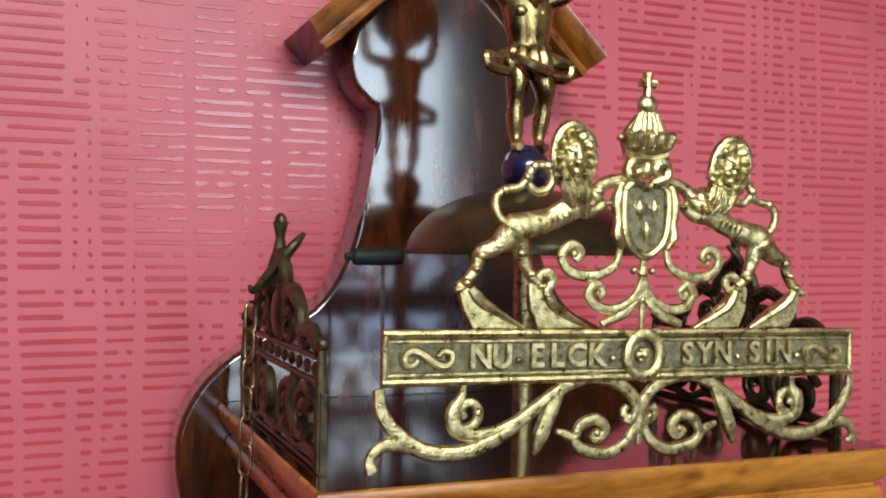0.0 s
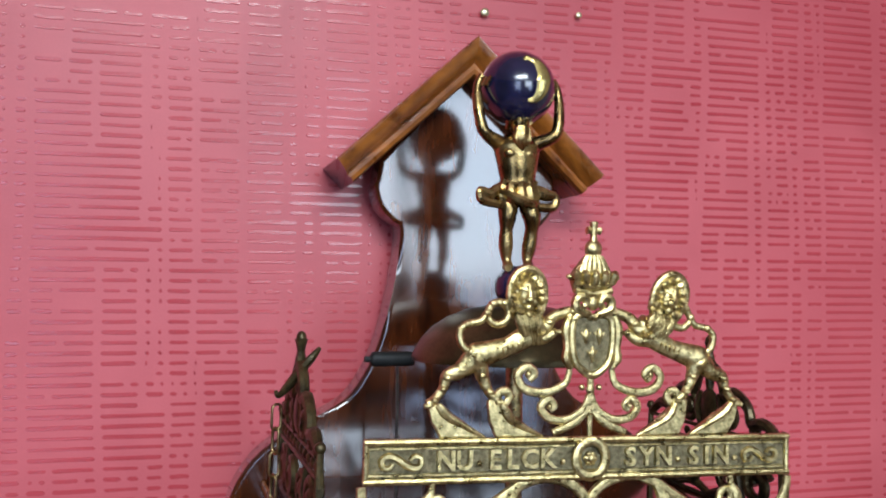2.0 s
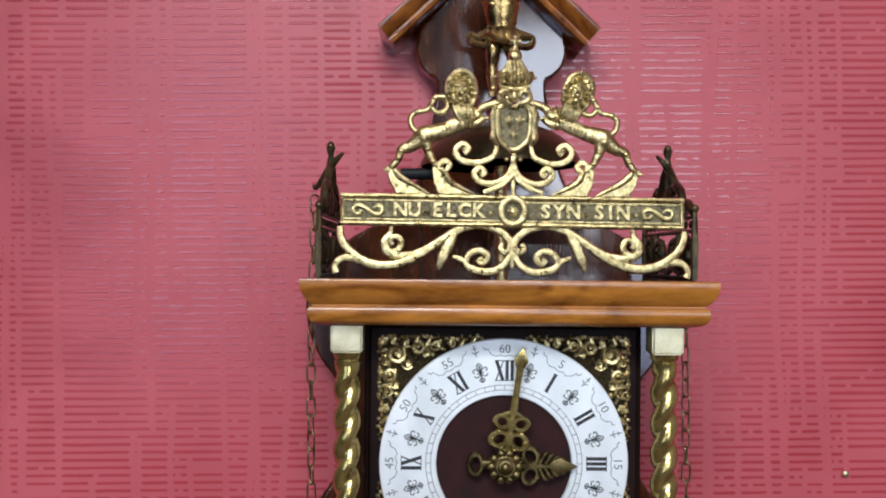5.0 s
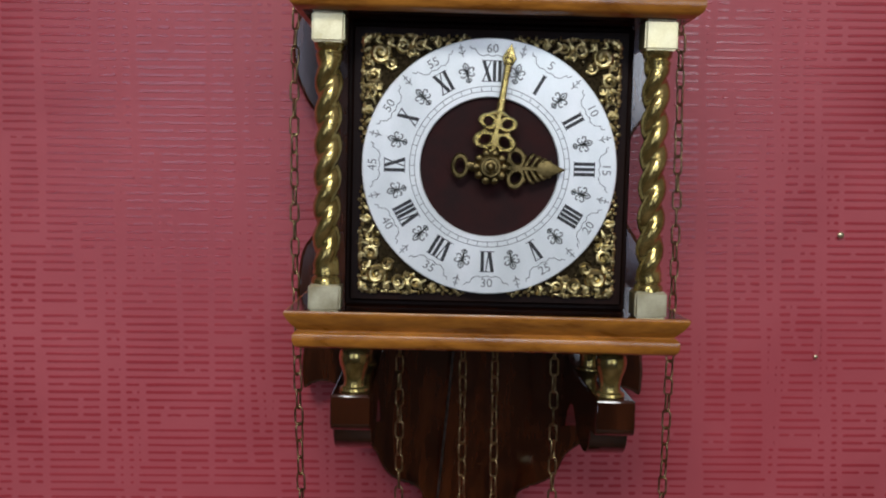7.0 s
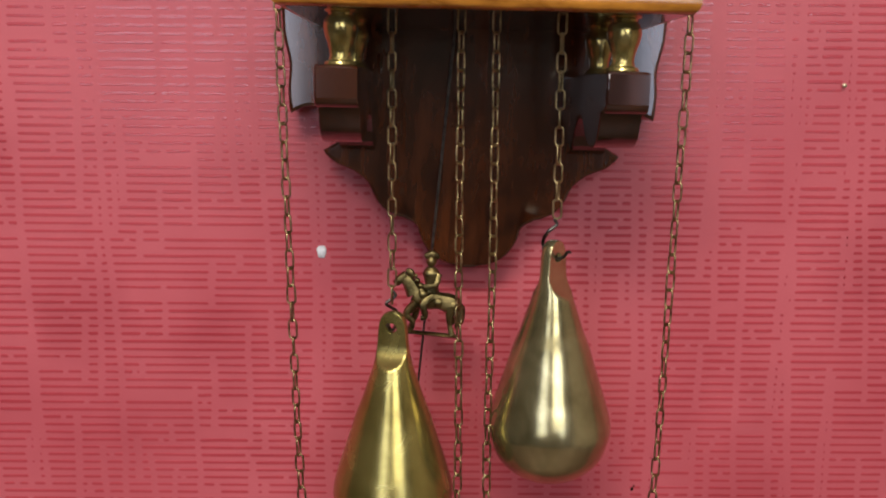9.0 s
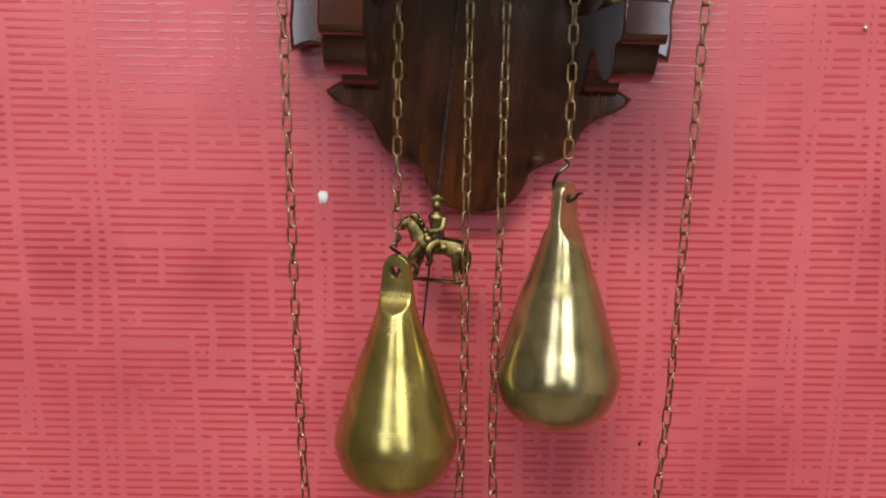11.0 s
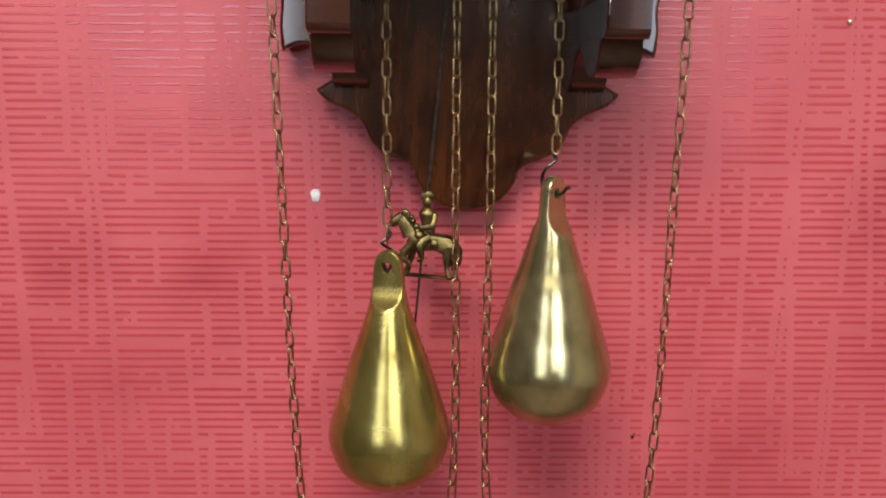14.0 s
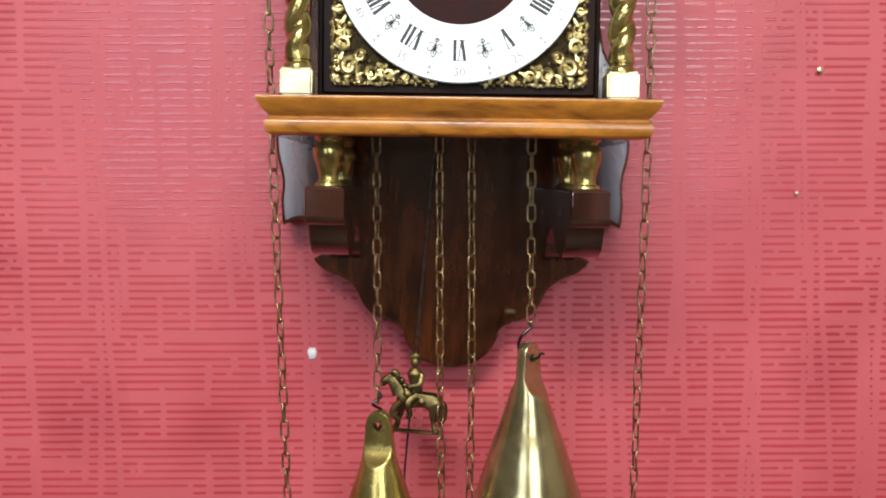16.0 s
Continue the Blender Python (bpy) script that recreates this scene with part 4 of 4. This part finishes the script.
# side galleries with a finial that holds the chain end
for sx in (-1, 1):
    bm = bmesh.new()

    def flank(u, w, d=0.0):
        return (sx * (0.1135 + d), -0.122 + u, 1.6168 + w)

    ax = (1, 0, 0)
    for w, r in ((0.0012, 0.0012), (0.0300, 0.0014), (0.0385, 0.0012)):
        tube(bm, [flank(-0.066, w), flank(0.066, w)], r, 8, 1, axis=ax)
    for u in (-0.066, 0.066):
        tube(bm, [flank(u, 0), flank(u, 0.020), flank(u, 0.042)], [0.0016, 0.0026, 0.0014], 8, 4, axis=ax)
        ball(bm, flank(u, 0.0435), 0.0026, 10, 8)
    a0 = [flank(-0.069, 0), flank(-0.063, 0.028)]
    box(bm, min(a0[0][0], a0[1][0]) - 0.0016, max(a0[0][0], a0[1][0]) + 0.0016, a0[0][1], a0[1][1], a0[0][2], a0[1][2], 0.0008)
    for k in range(11):
        ball(bm, flank(-0.058 + 0.0116 * k, 0.0342), (0.0014, 0.0030, 0.0026), 8, 6)
    for m in (-1, 1):
        for c, r, h in ((0.018, 0.0105, 0.0155), (0.045, 0.0120, 0.0160)):
            tube(bm, [flank(m * (c + p), h + q) for p, q in curl((0, 0), r, 0.4, 1.5, 12, 0.2)], [0.0020, 0.0030, 0.0024], 7, 3, axis=ax)
        tube(bm, [flank(m * p, q) for p, q in ((0.064, 0.040), (0.052, 0.047), (0.040, 0.046), (0.036, 0.054), (0.024, 0.060), (0.016, 0.058), (0.010, 0.068), (0, 0.074))], [0.0022, 0.0034, 0.0026, 0.0034, 0.0028, 0.0030], 8, 4, axis=ax)
        tube(bm, [flank(m * (0.020 + p), 0.048 + q) for p, q in curl((0, 0), 0.0085, 2.0, 1.4, 10, 0.2)], [0.0018, 0.0026], 7, 3, axis=ax)
        tube(bm, [flank(m * (0.043 + p), 0.0425 + q) for p, q in curl((0, 0), 0.0040, 1.0, 1.2, 8, 0.2)], [0.0016, 0.0020], 7, 3, axis=ax)
        tube(bm, [flank(m * p, q) for p, q in ((0.064, 0.004), (0.050, 0.006), (0.034, 0.003), (0.018, 0.007), (0, 0.003))], [0.0016, 0.0028, 0.0016, 0.0028, 0.0016], 7, 3, axis=ax)
        tube(bm, [flank(m * p, q) for p, q in ((0.030, 0.030), (0.028, 0.018), (0.032, 0.006))], [0.0018, 0.0034, 0.0016], 7, 3, axis=ax)
        tube(bm, [flank(m * p, q) for p, q in ((0.008, 0.039), (0.012, 0.048), (0.009, 0.058))], [0.0016, 0.0026, 0.0014], 7, 3, axis=ax)
    ball(bm, flank(0, 0.050), (0.0026, 0.0085, 0.0105), 14, 10)
    tube(bm, [flank(0, 0.060), flank(0, 0.074), flank(0, 0.080), flank(0, 0.086)], [0.0022, 0.0030, 0.0018, 0.0034], 8, 4, axis=ax)
    ball(bm, flank(0, 0.0865), (0.0026, 0.0030, 0.0034), 12, 8)
    cpart("side_gallery", bm, DARKBRASS, "dark pierced brass side gallery with a finial")
    bm = bmesh.new()
    tube(bm, [(sx * 0.1050, -0.126, 1.6985), (sx * 0.1090, -0.128, 1.6940), (sx * 0.1150, -0.126, 1.6865), (sx * 0.1205, -0.123, 1.6785), (sx * 0.1240, -0.121, 1.6748), (sx * 0.1250, -0.120, 1.6775)], [0.0010, 0.0020, 0.0025, 0.0021, 0.0012, 0.0009], 8, 4)
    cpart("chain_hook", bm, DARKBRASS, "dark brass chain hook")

# ---- bell, hammer and figure on the upper shelf ----
bell = thing("bell", "dark bronze dome bell on a threaded brass rod above the shelf", "bell", at=(0.004, -0.112, 1.6168))
bm = bmesh.new()
lathe(bm, [(0.0530, 0.0755), (0.0545, 0.0752), (0.0548, 0.0770), (0.0535, 0.0800), (0.0500, 0.0860), (0.0440, 0.0925), (0.0355, 0.0980), (0.0250, 0.1020), (0.0130, 0.1044), (0.0045, 0.1050), (0.0045, 0.1030), (0.0130, 0.1022), (0.0250, 0.0998),
           (0.0345, 0.0960), (0.0430, 0.0900), (0.0485, 0.0840), (0.0520, 0.0780), (0.0530, 0.0755)], (0, 0, 0), 56)
part("dome", bm, BELL, bell)
bm = bmesh.new()
prof = [(0.0046, 0.0)]
for k in range(48):
    prof += [(0.0046, 0.002 + k * 0.002), (0.00435, 0.003 + k * 0.002)]
lathe(bm, prof + [(0.0040, 0.1045)], (0, 0, 0), 16)
part("threaded_rod", bm, BRASS, bell, "threaded brass rod")

hammer = thing("bell_hammer", "black bell hammer on a thin upright rod", "hammer", at=(-0.054, -0.075, 1.6168))
bm = bmesh.new()
tube(bm, [(-0.0125, 0, 0.0735), (-0.0105, 0, 0.0735), (-0.0100, 0, 0.0735), (0.0100, 0, 0.0735), (0.0115, 0, 0.0735)], [0.0022, 0.0036, 0.0042, 0.0042, 0.0036], 14, 2, axis=(0, 0, 1))
tube(bm, [(-0.0155, 0, 0.0735), (-0.0120, 0, 0.0735)], 0.0016, 8, 1, axis=(0, 0, 1))
part("hammer_head", bm, BLACK, hammer)
bm = bmesh.new()
tube(bm, [(0.003, 0, 0), (0.003, 0, 0.0725)], 0.0009, 8, 1)
part("hammer_rod", bm, STEEL, hammer)

bm = bmesh.new()
X, Y = 0.004, -0.112


def limb(points, radii, seg=10, mat=0, flat=1.0):
    tube(bm, [(X + u, Y + d, z) for u, d, z in points], [1.2 * r for r in radii] if isinstance(radii, list) else radii, seg, 5, flat, mat=mat)


def blob(u, d, z, r, mat=0, n=14):
    for v in ball(bm, (X + u, Y + d, z), r, n, n - 4):
        for f in v.link_faces:
            f.material_index = mat


blob(0.001, 0, 1.7305, 0.0115, 1, 20)
blob(0.001, 0, 1.8372, 0.0203, 1, 36)
limb([(-0.0045, -0.003, 1.741), (-0.0050, -0.0005, 1.746), (-0.0055, -0.001, 1.757), (-0.0050, -0.002, 1.768), (-0.0035, 0, 1.780)], [0.0022, 0.0021, 0.0034, 0.0030, 0.0046, 0.0050])
limb([(0.0065, -0.003, 1.7405), (0.0070, -0.0005, 1.746), (0.0085, -0.001, 1.757), (0.0085, -0.003, 1.768), (0.0055, 0, 1.780)], [0.0022, 0.0021, 0.0034, 0.0030, 0.0046, 0.0050])
limb([(-0.0045, 0, 1.7415), (-0.0060, -0.007, 1.7405)], [0.0022, 0.0016], 8)
limb([(0.0065, 0, 1.7412), (0.0075, -0.007, 1.7402)], [0.0022, 0.0016], 8)
limb([(0.001, 0, 1.7745), (0.001, 0, 1.780), (0.0012, -0.0005, 1.788), (0.0010, -0.0005, 1.797), (0.0008, 0, 1.806), (0.0008, 0, 1.812)], [0.0092, 0.0098, 0.0082, 0.0096, 0.0112, 0.0056], 16, 0, 0.68)
for k in range(5):
    a = math.pi * (0.1 + 0.8 * k / 4)
    limb([(0.001 - 0.0080 * math.cos(a), -0.0060 * math.sin(a), 1.786), (0.001 - 0.0094 * math.cos(a), -0.0074 * math.sin(a), 1.779), (0.001 - 0.0098 * math.cos(a + 0.25), -0.0070 * math.sin(a), 1.7725)], [0.0022, 0.0030, 0.0014], 8)
limb([(-0.0095, -0.004, 1.7815), (-0.002, -0.0100, 1.7770), (0.0060, -0.0095, 1.7745), (0.0115, -0.004, 1.7760)], [0.0016, 0.0024, 0.0022, 0.0012], 8)
limb([(-0.0085, -0.004, 1.7865), (0.001, -0.0075, 1.7845), (0.0105, -0.004, 1.7865)], 0.0014, 8)
limb([(-0.0080, 0, 1.784), (-0.0150, -0.002, 1.7795), (-0.0205, -0.003, 1.7815), (-0.0195, -0.003, 1.7765), (-0.0100, -0.002, 1.7745)], [0.0024, 0.0030, 0.0018, 0.0022, 0.0020], 8)
limb([(0.0100, 0, 1.784), (0.0160, -0.002, 1.7805), (0.0220, -0.003, 1.7790), (0.0205, -0.003, 1.7735), (0.0120, -0.002, 1.7735)], [0.0024, 0.0030, 0.0018, 0.0022, 0.0020], 8)
blob(0.0005, -0.0045, 1.8185, (0.0056, 0.0054, 0.0068))
limb([(-0.0045, -0.005, 1.8235), (0.0005, -0.0085, 1.8255), (0.0055, -0.005, 1.8235)], [0.0022, 0.0028, 0.0022], 8)
limb([(0.0005, -0.0080, 1.8150), (0.0002, -0.0085, 1.8090), (0.0005, -0.0070, 1.8030)], [0.0036, 0.0038, 0.0010], 8)
for k in range(-2, 3):
    limb([(0.0005 + 0.0016 * k, -0.0100, 1.8145), (0.0003 + 0.0018 * k, -0.0112 + 0.0006 * abs(k), 1.8085), (0.0005 + 0.0009 * k, -0.0090, 1.8025 + 0.0012 * abs(k))], [0.0010, 0.0013, 0.0005], 6)
limb([(0.0005, -0.0098, 1.8195), (0.0005, -0.0112, 1.8165)], [0.0008, 0.0013], 6)
for k in range(7):
    a = math.pi * k / 6
    limb([(0.0005 + 0.0058 * math.cos(a), -0.0050, 1.8190 + 0.0055 * math.sin(a)), (0.0005 + 0.0066 * math.cos(a + 0.3), -0.0030, 1.8165 + 0.0060 * math.sin(a + 0.3))], [0.0016, 0.0010], 6)
for s in (-1, 1):
    limb([(s * 0.0080, 0, 1.8070), (s * 0.0130, -0.003, 1.8085), (s * 0.0178, -0.006, 1.8105), (s * 0.0212, -0.007, 1.8140), (s * 0.0228, -0.006, 1.8230), (s * 0.0233, -0.004, 1.8320), (s * 0.0222, -0.003, 1.8385), (s * 0.0200, -0.003, 1.8425)], [0.0038, 0.0033, 0.0028, 0.0027, 0.0025, 0.0021, 0.0019, 0.0017])
    blob(s * 0.0092, -0.0005, 1.8068, (0.0046, 0.0044, 0.0044))
    for k in range(3):
        limb([(s * (0.0222 - 0.0014 * k), -0.0035 - 0.0022 * k, 1.8365), (s * (0.0208 - 0.0016 * k), -0.0050 - 0.0028 * k, 1.8410)], [0.0011, 0.0008], 6)
    blob(0.001 + s * 0.0068, -0.0022, 1.7680, (0.0030, 0.0036, 0.0036))
    blob(0.0005 + s * 0.0024, -0.0098, 1.8195, (0.0012, 0.0010, 0.0009))
    blob(s * 0.0048, -0.0058, 1.8015, (0.0042, 0.0026, 0.0032))
moon = []
for k in range(9):
    a = math.radians(-95 + 190 * k / 8)
    v = Vector((-0.0002 + 0.0070 * math.cos(a), 0, 0.0110 * math.sin(a) + 0.0015))
    v.y = -math.sqrt(0.0203 ** 2 - v.x ** 2 - v.z ** 2) - 0.0001
    moon.append((0.001 + v.x, v.y, 1.8372 + v.z))
limb(moon, [0.0005, 0.0024, 0.0038, 0.0026, 0.0005], 10, 2, 0.25)
limb([moon[7], (moon[7][0] - 0.003, moon[7][1] + 0.0006, moon[7][2] + 0.0012), (moon[7][0] - 0.0042, moon[7][1] + 0.0006, moon[7][2] - 0.0018)], [0.0008, 0.0014, 0.0006], 8, 2, 0.4)
tagged(part("statuette", bm, (GILT, GLOBE, COLBRASS)), "gilded statuette carrying a dark blue globe, standing on the bell", "statuette")

# ---- chains ----
bm = bmesh.new()
link_path = []
for k in range(8):
    a = math.pi * k / 7
    link_path.append((0.0026 * math.cos(a), 0, 0.0037 + 0.0026 * math.sin(a)))
for k in range(8):
    a = math.pi + math.pi * k / 7
    link_path.append((0.0026 * math.cos(a), 0, -0.0037 + 0.0026 * math.sin(a)))
tube(bm, link_path, 0.00072, 6, 1, closed=True)
LINK = bpy.data.meshes.new("link")
bm.to_mesh(LINK)
bm.free()
LINK.materials.append(CHAIN)
LINK.shade_smooth()
PITCH = 0.0114


def hang_links(chain, path, turn0=0.0):
    """Links along a path in the room, each turned a quarter against the last."""
    pts = smooth_path(path, 24)
    lengths = [0.0]
    for a, b in zip(pts, pts[1:]):
        lengths.append(lengths[-1] + (b - a).length)
    count, i = round(lengths[-1] / PITCH), 0
    rng = random.Random(len(pts) + count)
    for k in range(count):
        s = (k + 0.5) * lengths[-1] / count
        while lengths[i + 1] < s:
            i += 1
        f = (s - lengths[i]) / (lengths[i + 1] - lengths[i])
        p, t = pts[i].lerp(pts[i + 1], f), (pts[i + 1] - pts[i]).normalized()
        ob = new("link", LINK)
        ob.parent = chain
        spin = Matrix.Rotation(turn0 + (math.pi / 2 if k % 2 else 0) + rng.uniform(-0.3, 0.3), 4, "Z")
        ob.matrix_basis = Matrix.Translation(p - chain.location) @ t.to_track_quat("Z", "Y").to_matrix().to_4x4() @ spin


CHAINS = ((-1, -0.0555, -0.0125, 1.214, -0.104), (1, 0.0500, 0.0090, 1.272, -0.110))
for s, weight_x, inner_x, low, depth in CHAINS:
    chain = thing("clock_chain", "thin bronze link chain hanging from the clock", "chain", "clock chains", (weight_x, depth, 1.394))
    hang_links(chain, [(weight_x, depth, 1.398), (weight_x * 1.0, depth, 1.3), (weight_x, depth, low)], 0.3)
    hang_links(chain, [(inner_x, -0.118, 1.398), (inner_x, -0.118, 1.25), (inner_x - 0.0005, -0.118, 1.06), (inner_x + s * 0.018, -0.117, 0.90), (s * 0.062, -0.116, 0.855), (s * 0.1000, -0.115, 0.92),
                       (s * 0.1155 + 0.0015, -0.115, 1.07), (s * 0.1215 + 0.0015, -0.117, 1.25), (s * 0.1260 + 0.0015, -0.118, 1.42), (s * 0.1265 + 0.0015, -0.119, 1.55), (s * 0.1242 + 0.0024, -0.120, 1.672)], 0.9)

# ---- weights ----
PEAR = [(0.0, 0.0), (0.006, 0.0003), (0.012, 0.0014), (0.018, 0.0036), (0.024, 0.0072), (0.0295, 0.0122), (0.0340, 0.0185), (0.0370, 0.0265), (0.0389, 0.0350), (0.0384, 0.0430), (0.0362, 0.0520), (0.0335, 0.0610),
        (0.0303, 0.0710), (0.0270, 0.0815), (0.0238, 0.0920), (0.0206, 0.1020), (0.0176, 0.1110), (0.0148, 0.1190), (0.0126, 0.1265), (0.0111, 0.1340), (0.0102, 0.1420), (0.0097, 0.1490), (0.0088, 0.1540), (0.0070, 0.1580), (0.0040, 0.1604), (0.0, 0.1610)]


def weight(face, metal):
    """A pear of brass whose neck is cut flat on two sides and bored for the hook; face: where the cut looks."""
    prof = smooth_path([Vector((r * (1.03 if z < 0.1 else 1.0), 0, z)) for r, z in PEAR], 5)
    bm = bmesh.new()
    lathe(bm, [(max(p.x, 0) if 0 < i < len(prof) - 1 else 0, p.z) for i, p in enumerate(prof)], (0, 0, 0), 80)
    n = Vector((math.sin(face), -math.cos(face), 0))
    for v in bm.verts:
        limit = 0.0036 + 46 * max(0.0, 0.1385 - v.co.z) ** 2
        for sign in (1, -1):
            over = v.co.dot(n) * sign - limit
            if over > 0 and v.co.z > 0.105:
                v.co -= n * sign * over
    body = part("body", bm, metal, None)
    bm = bmesh.new()
    tube(bm, [n * -0.02 + Vector((0, 0, 0.1500)), n * 0.02 + Vector((0, 0, 0.1500))], 0.0034, 16, 1, axis=(0, 0, 1))
    cutter = part("cutter", bm, WEIGHT, None)
    mod = body.modifiers.new("bore", "BOOLEAN")
    mod.operation, mod.object, mod.solver = "DIFFERENCE", cutter, "EXACT"
    bpy.context.view_layer.update()
    me = bpy.data.meshes.new_from_object(body.evaluated_get(bpy.context.evaluated_depsgraph_get()))
    body.modifiers.remove(mod)
    body.data = me
    bpy.data.objects.remove(cutter)
    return body


for x, y, z, face, label in ((-0.0548, -0.104, 1.0480, -0.25, "pear-shaped polished brass clock weight hanging lower on its chain"),
                             (0.0485, -0.110, 1.0968, 0.86, "pear-shaped brass clock weight with tarnished base, hanging higher")):
    w = thing("clock_weight", label, "clock weight", "clock weights", (x, y, z))
    body = weight(face, WEIGHT if x < 0 else DULL)
    body.parent = w
    n = Vector((math.sin(face), -math.cos(face), 0))
    bm = bmesh.new()
    up = Vector((0, 0, 1))
    eye = up * 0.1500
    hx = Vector((-0.0005, 0, 0))
    tube(bm, [hx + up * 0.1745, hx + up * 0.1715 + Vector((0.0022, 0, 0)), hx + up * 0.1690, hx + up * 0.1655 + Vector((-0.0040, 0, 0)), eye - n * 0.0085 + up * 0.0085, eye - n * 0.0060 + up * 0.0005, eye + up * -0.0016, eye + n * 0.0070 + up * 0.0004,
              eye + n * 0.0105 + up * 0.0042, eye + n * 0.0130 + up * 0.0040], [0.0010, 0.0011, 0.0011, 0.0011, 0.0009], 8, 4)
    part("hook", bm, STEEL, w, "bent dark wire hook")

# ---- pendulum ----
pend = thing("pendulum", "thin wire pendulum with a small brass rider figure", "pendulum", at=(-0.0154, -0.060, 1.394))
pend.rotation_euler = (0, radians(5.5), 0)  # held at one end of its swing
bm = bmesh.new()
tube(bm, [(0, 0, 0.002), (0, 0, -0.150)], 0.0010, 8, 1)
tube(bm, [(0, 0.002, -0.150), (0, 0.002, -0.250)], 0.0008, 8, 1)
part("rod", bm, STEEL, pend, "thin dark steel rod")
bm = bmesh.new()
Z = -0.188


def lp(points, radii, flat=0.8):
    tube(bm, [(u + 0.0030, d - 0.002, Z + z) for u, d, z in points], [1.22 * r for r in radii] if isinstance(radii, list) else radii, 8, 4, flat)


lp([(-0.017, 0, -0.0235), (0.021, 0, -0.0235)], 0.0014, 2.2)
lp([(-0.012, 0, 0.004), (-0.004, 0, 0.0005), (0.006, 0, 0.0008), (0.014, 0, -0.001), (0.017, 0, -0.005)], [0.0045, 0.0055, 0.0050, 0.0062, 0.0035])
lp([(-0.012, 0, 0.004), (-0.0155, 0, 0.010), (-0.0200, 0, 0.0150)], [0.0048, 0.0040, 0.0030])
lp([(-0.0185, 0, 0.0165), (-0.0235, 0, 0.0125), (-0.0255, 0, 0.0095)], [0.0030, 0.0026, 0.0018])
lp([(-0.0135, 0, 0.015), (-0.0165, 0, 0.019), (-0.0195, 0, 0.0195)], [0.0016, 0.0022, 0.0012])
lp([(0.016, 0, 0), (0.021, 0, -0.003), (0.0215, 0, -0.012), (0.019, 0, -0.018)], [0.0020, 0.0026, 0.0024, 0.0010])
for u, s in ((-0.010, -1), (0.014, 1)):
    for d in (-0.003, 0.003):
        lp([(u, d, -0.002), (u + s * 0.003 + d, d, -0.010), (u + s * 0.001, d, -0.016), (u + s * 0.003, d, -0.0225)], [0.0030, 0.0022, 0.0014, 0.0018])
lp([(0.0000, 0, 0.003), (-0.0005, 0, 0.012), (-0.0020, 0, 0.020), (-0.0025, 0, 0.024)], [0.0042, 0.0038, 0.0048, 0.0022])
ball(bm, (0.0005, -0.002, Z + 0.0280), (0.0036, 0.0034, 0.0042), 12, 8)
for u, w, r in ((-0.0085, 0.0105, 0.0026), (-0.0110, 0.0140, 0.0022), (-0.0060, 0.0045, 0.0046), (0.0160, -0.0010, 0.0052), (0.0050, 0.0000, 0.0048), (-0.0125, 0.0170, 0.0018), (-0.0075, 0.0070, 0.0028)):
    ball(bm, (u + 0.003, -0.004, Z + w), (r, r * 0.8, r * 0.9), 9, 6)
lp([(-0.0075, 0, 0.0310), (-0.0025, 0, 0.0325), (0.0025, 0, 0.0310)], [0.0012, 0.0028, 0.0012])
lp([(0.0035, -0.003, 0.020), (0.0020, -0.006, 0.013), (-0.0060, -0.005, 0.0105)], [0.0018, 0.0016, 0.0014])
lp([(0.0010, -0.004, 0.004), (-0.0050, -0.0065, -0.001), (-0.0030, -0.0065, -0.010), (-0.0060, -0.0065, -0.0115)], [0.0028, 0.0024, 0.0016, 0.0014])
part("rider_figure", bm, OLDBRASS, pend, "small cast brass rider figure")

# ---- marks on the wall ----
def chip(name, x, z, r, mat, label, category):
    bm = bmesh.new()
    for v in ball(bm, (0, 0, 0), (r[0], 0.003, r[1]), 6, 5):
        v.co *= 1 + 0.4 * noise.noise(v.co * 300 + Vector((x, z, 0)) * 10)
    ob = part(name, bm, mat)
    ob.location = (x, -0.0008, z)
    tagged(ob, label, category)


chip("plaster_chip", -0.1140, 1.2308, (0.0042, 0.0052), WHITE, "small bare white chip in the red wallpaper", "wall chip")
for x, z, r in ((0.2880, 1.4550, 0.0026), (0.2720, 1.3580, 0.0016), (0.0230, 1.9110, 0.0030), (0.0900, 1.9150, 0.0022)):
    bm = bmesh.new()
    tube(bm, [(0, 0.004, 0), (0, -0.003, 0)], r * 0.45, 8, 1, axis=(0, 0, 1))
    ball(bm, (0, -0.0035, 0), (r, r * 0.5, r), 10, 7)
    ob = part("wall_nail", bm, CREAM)
    ob.location = (x, 0, z)
    tagged(ob, "tiny brass nail head in the red wall", "nail", "wall nails")
bm = bmesh.new()
for u, w, r in ((0, 0, 0.0013), (0.0012, 0.0024, 0.0008)):
    ball(bm, (u, 0, w), (r, 0.0004, r * 1.3), 9, 6)
ob = part("wall_scuff", bm, MAHOGANY)
ob.location = (0.129, -0.0002, 1.042)
tagged(ob, "small dark scuff mark on the red wallpaper", "scuff mark")
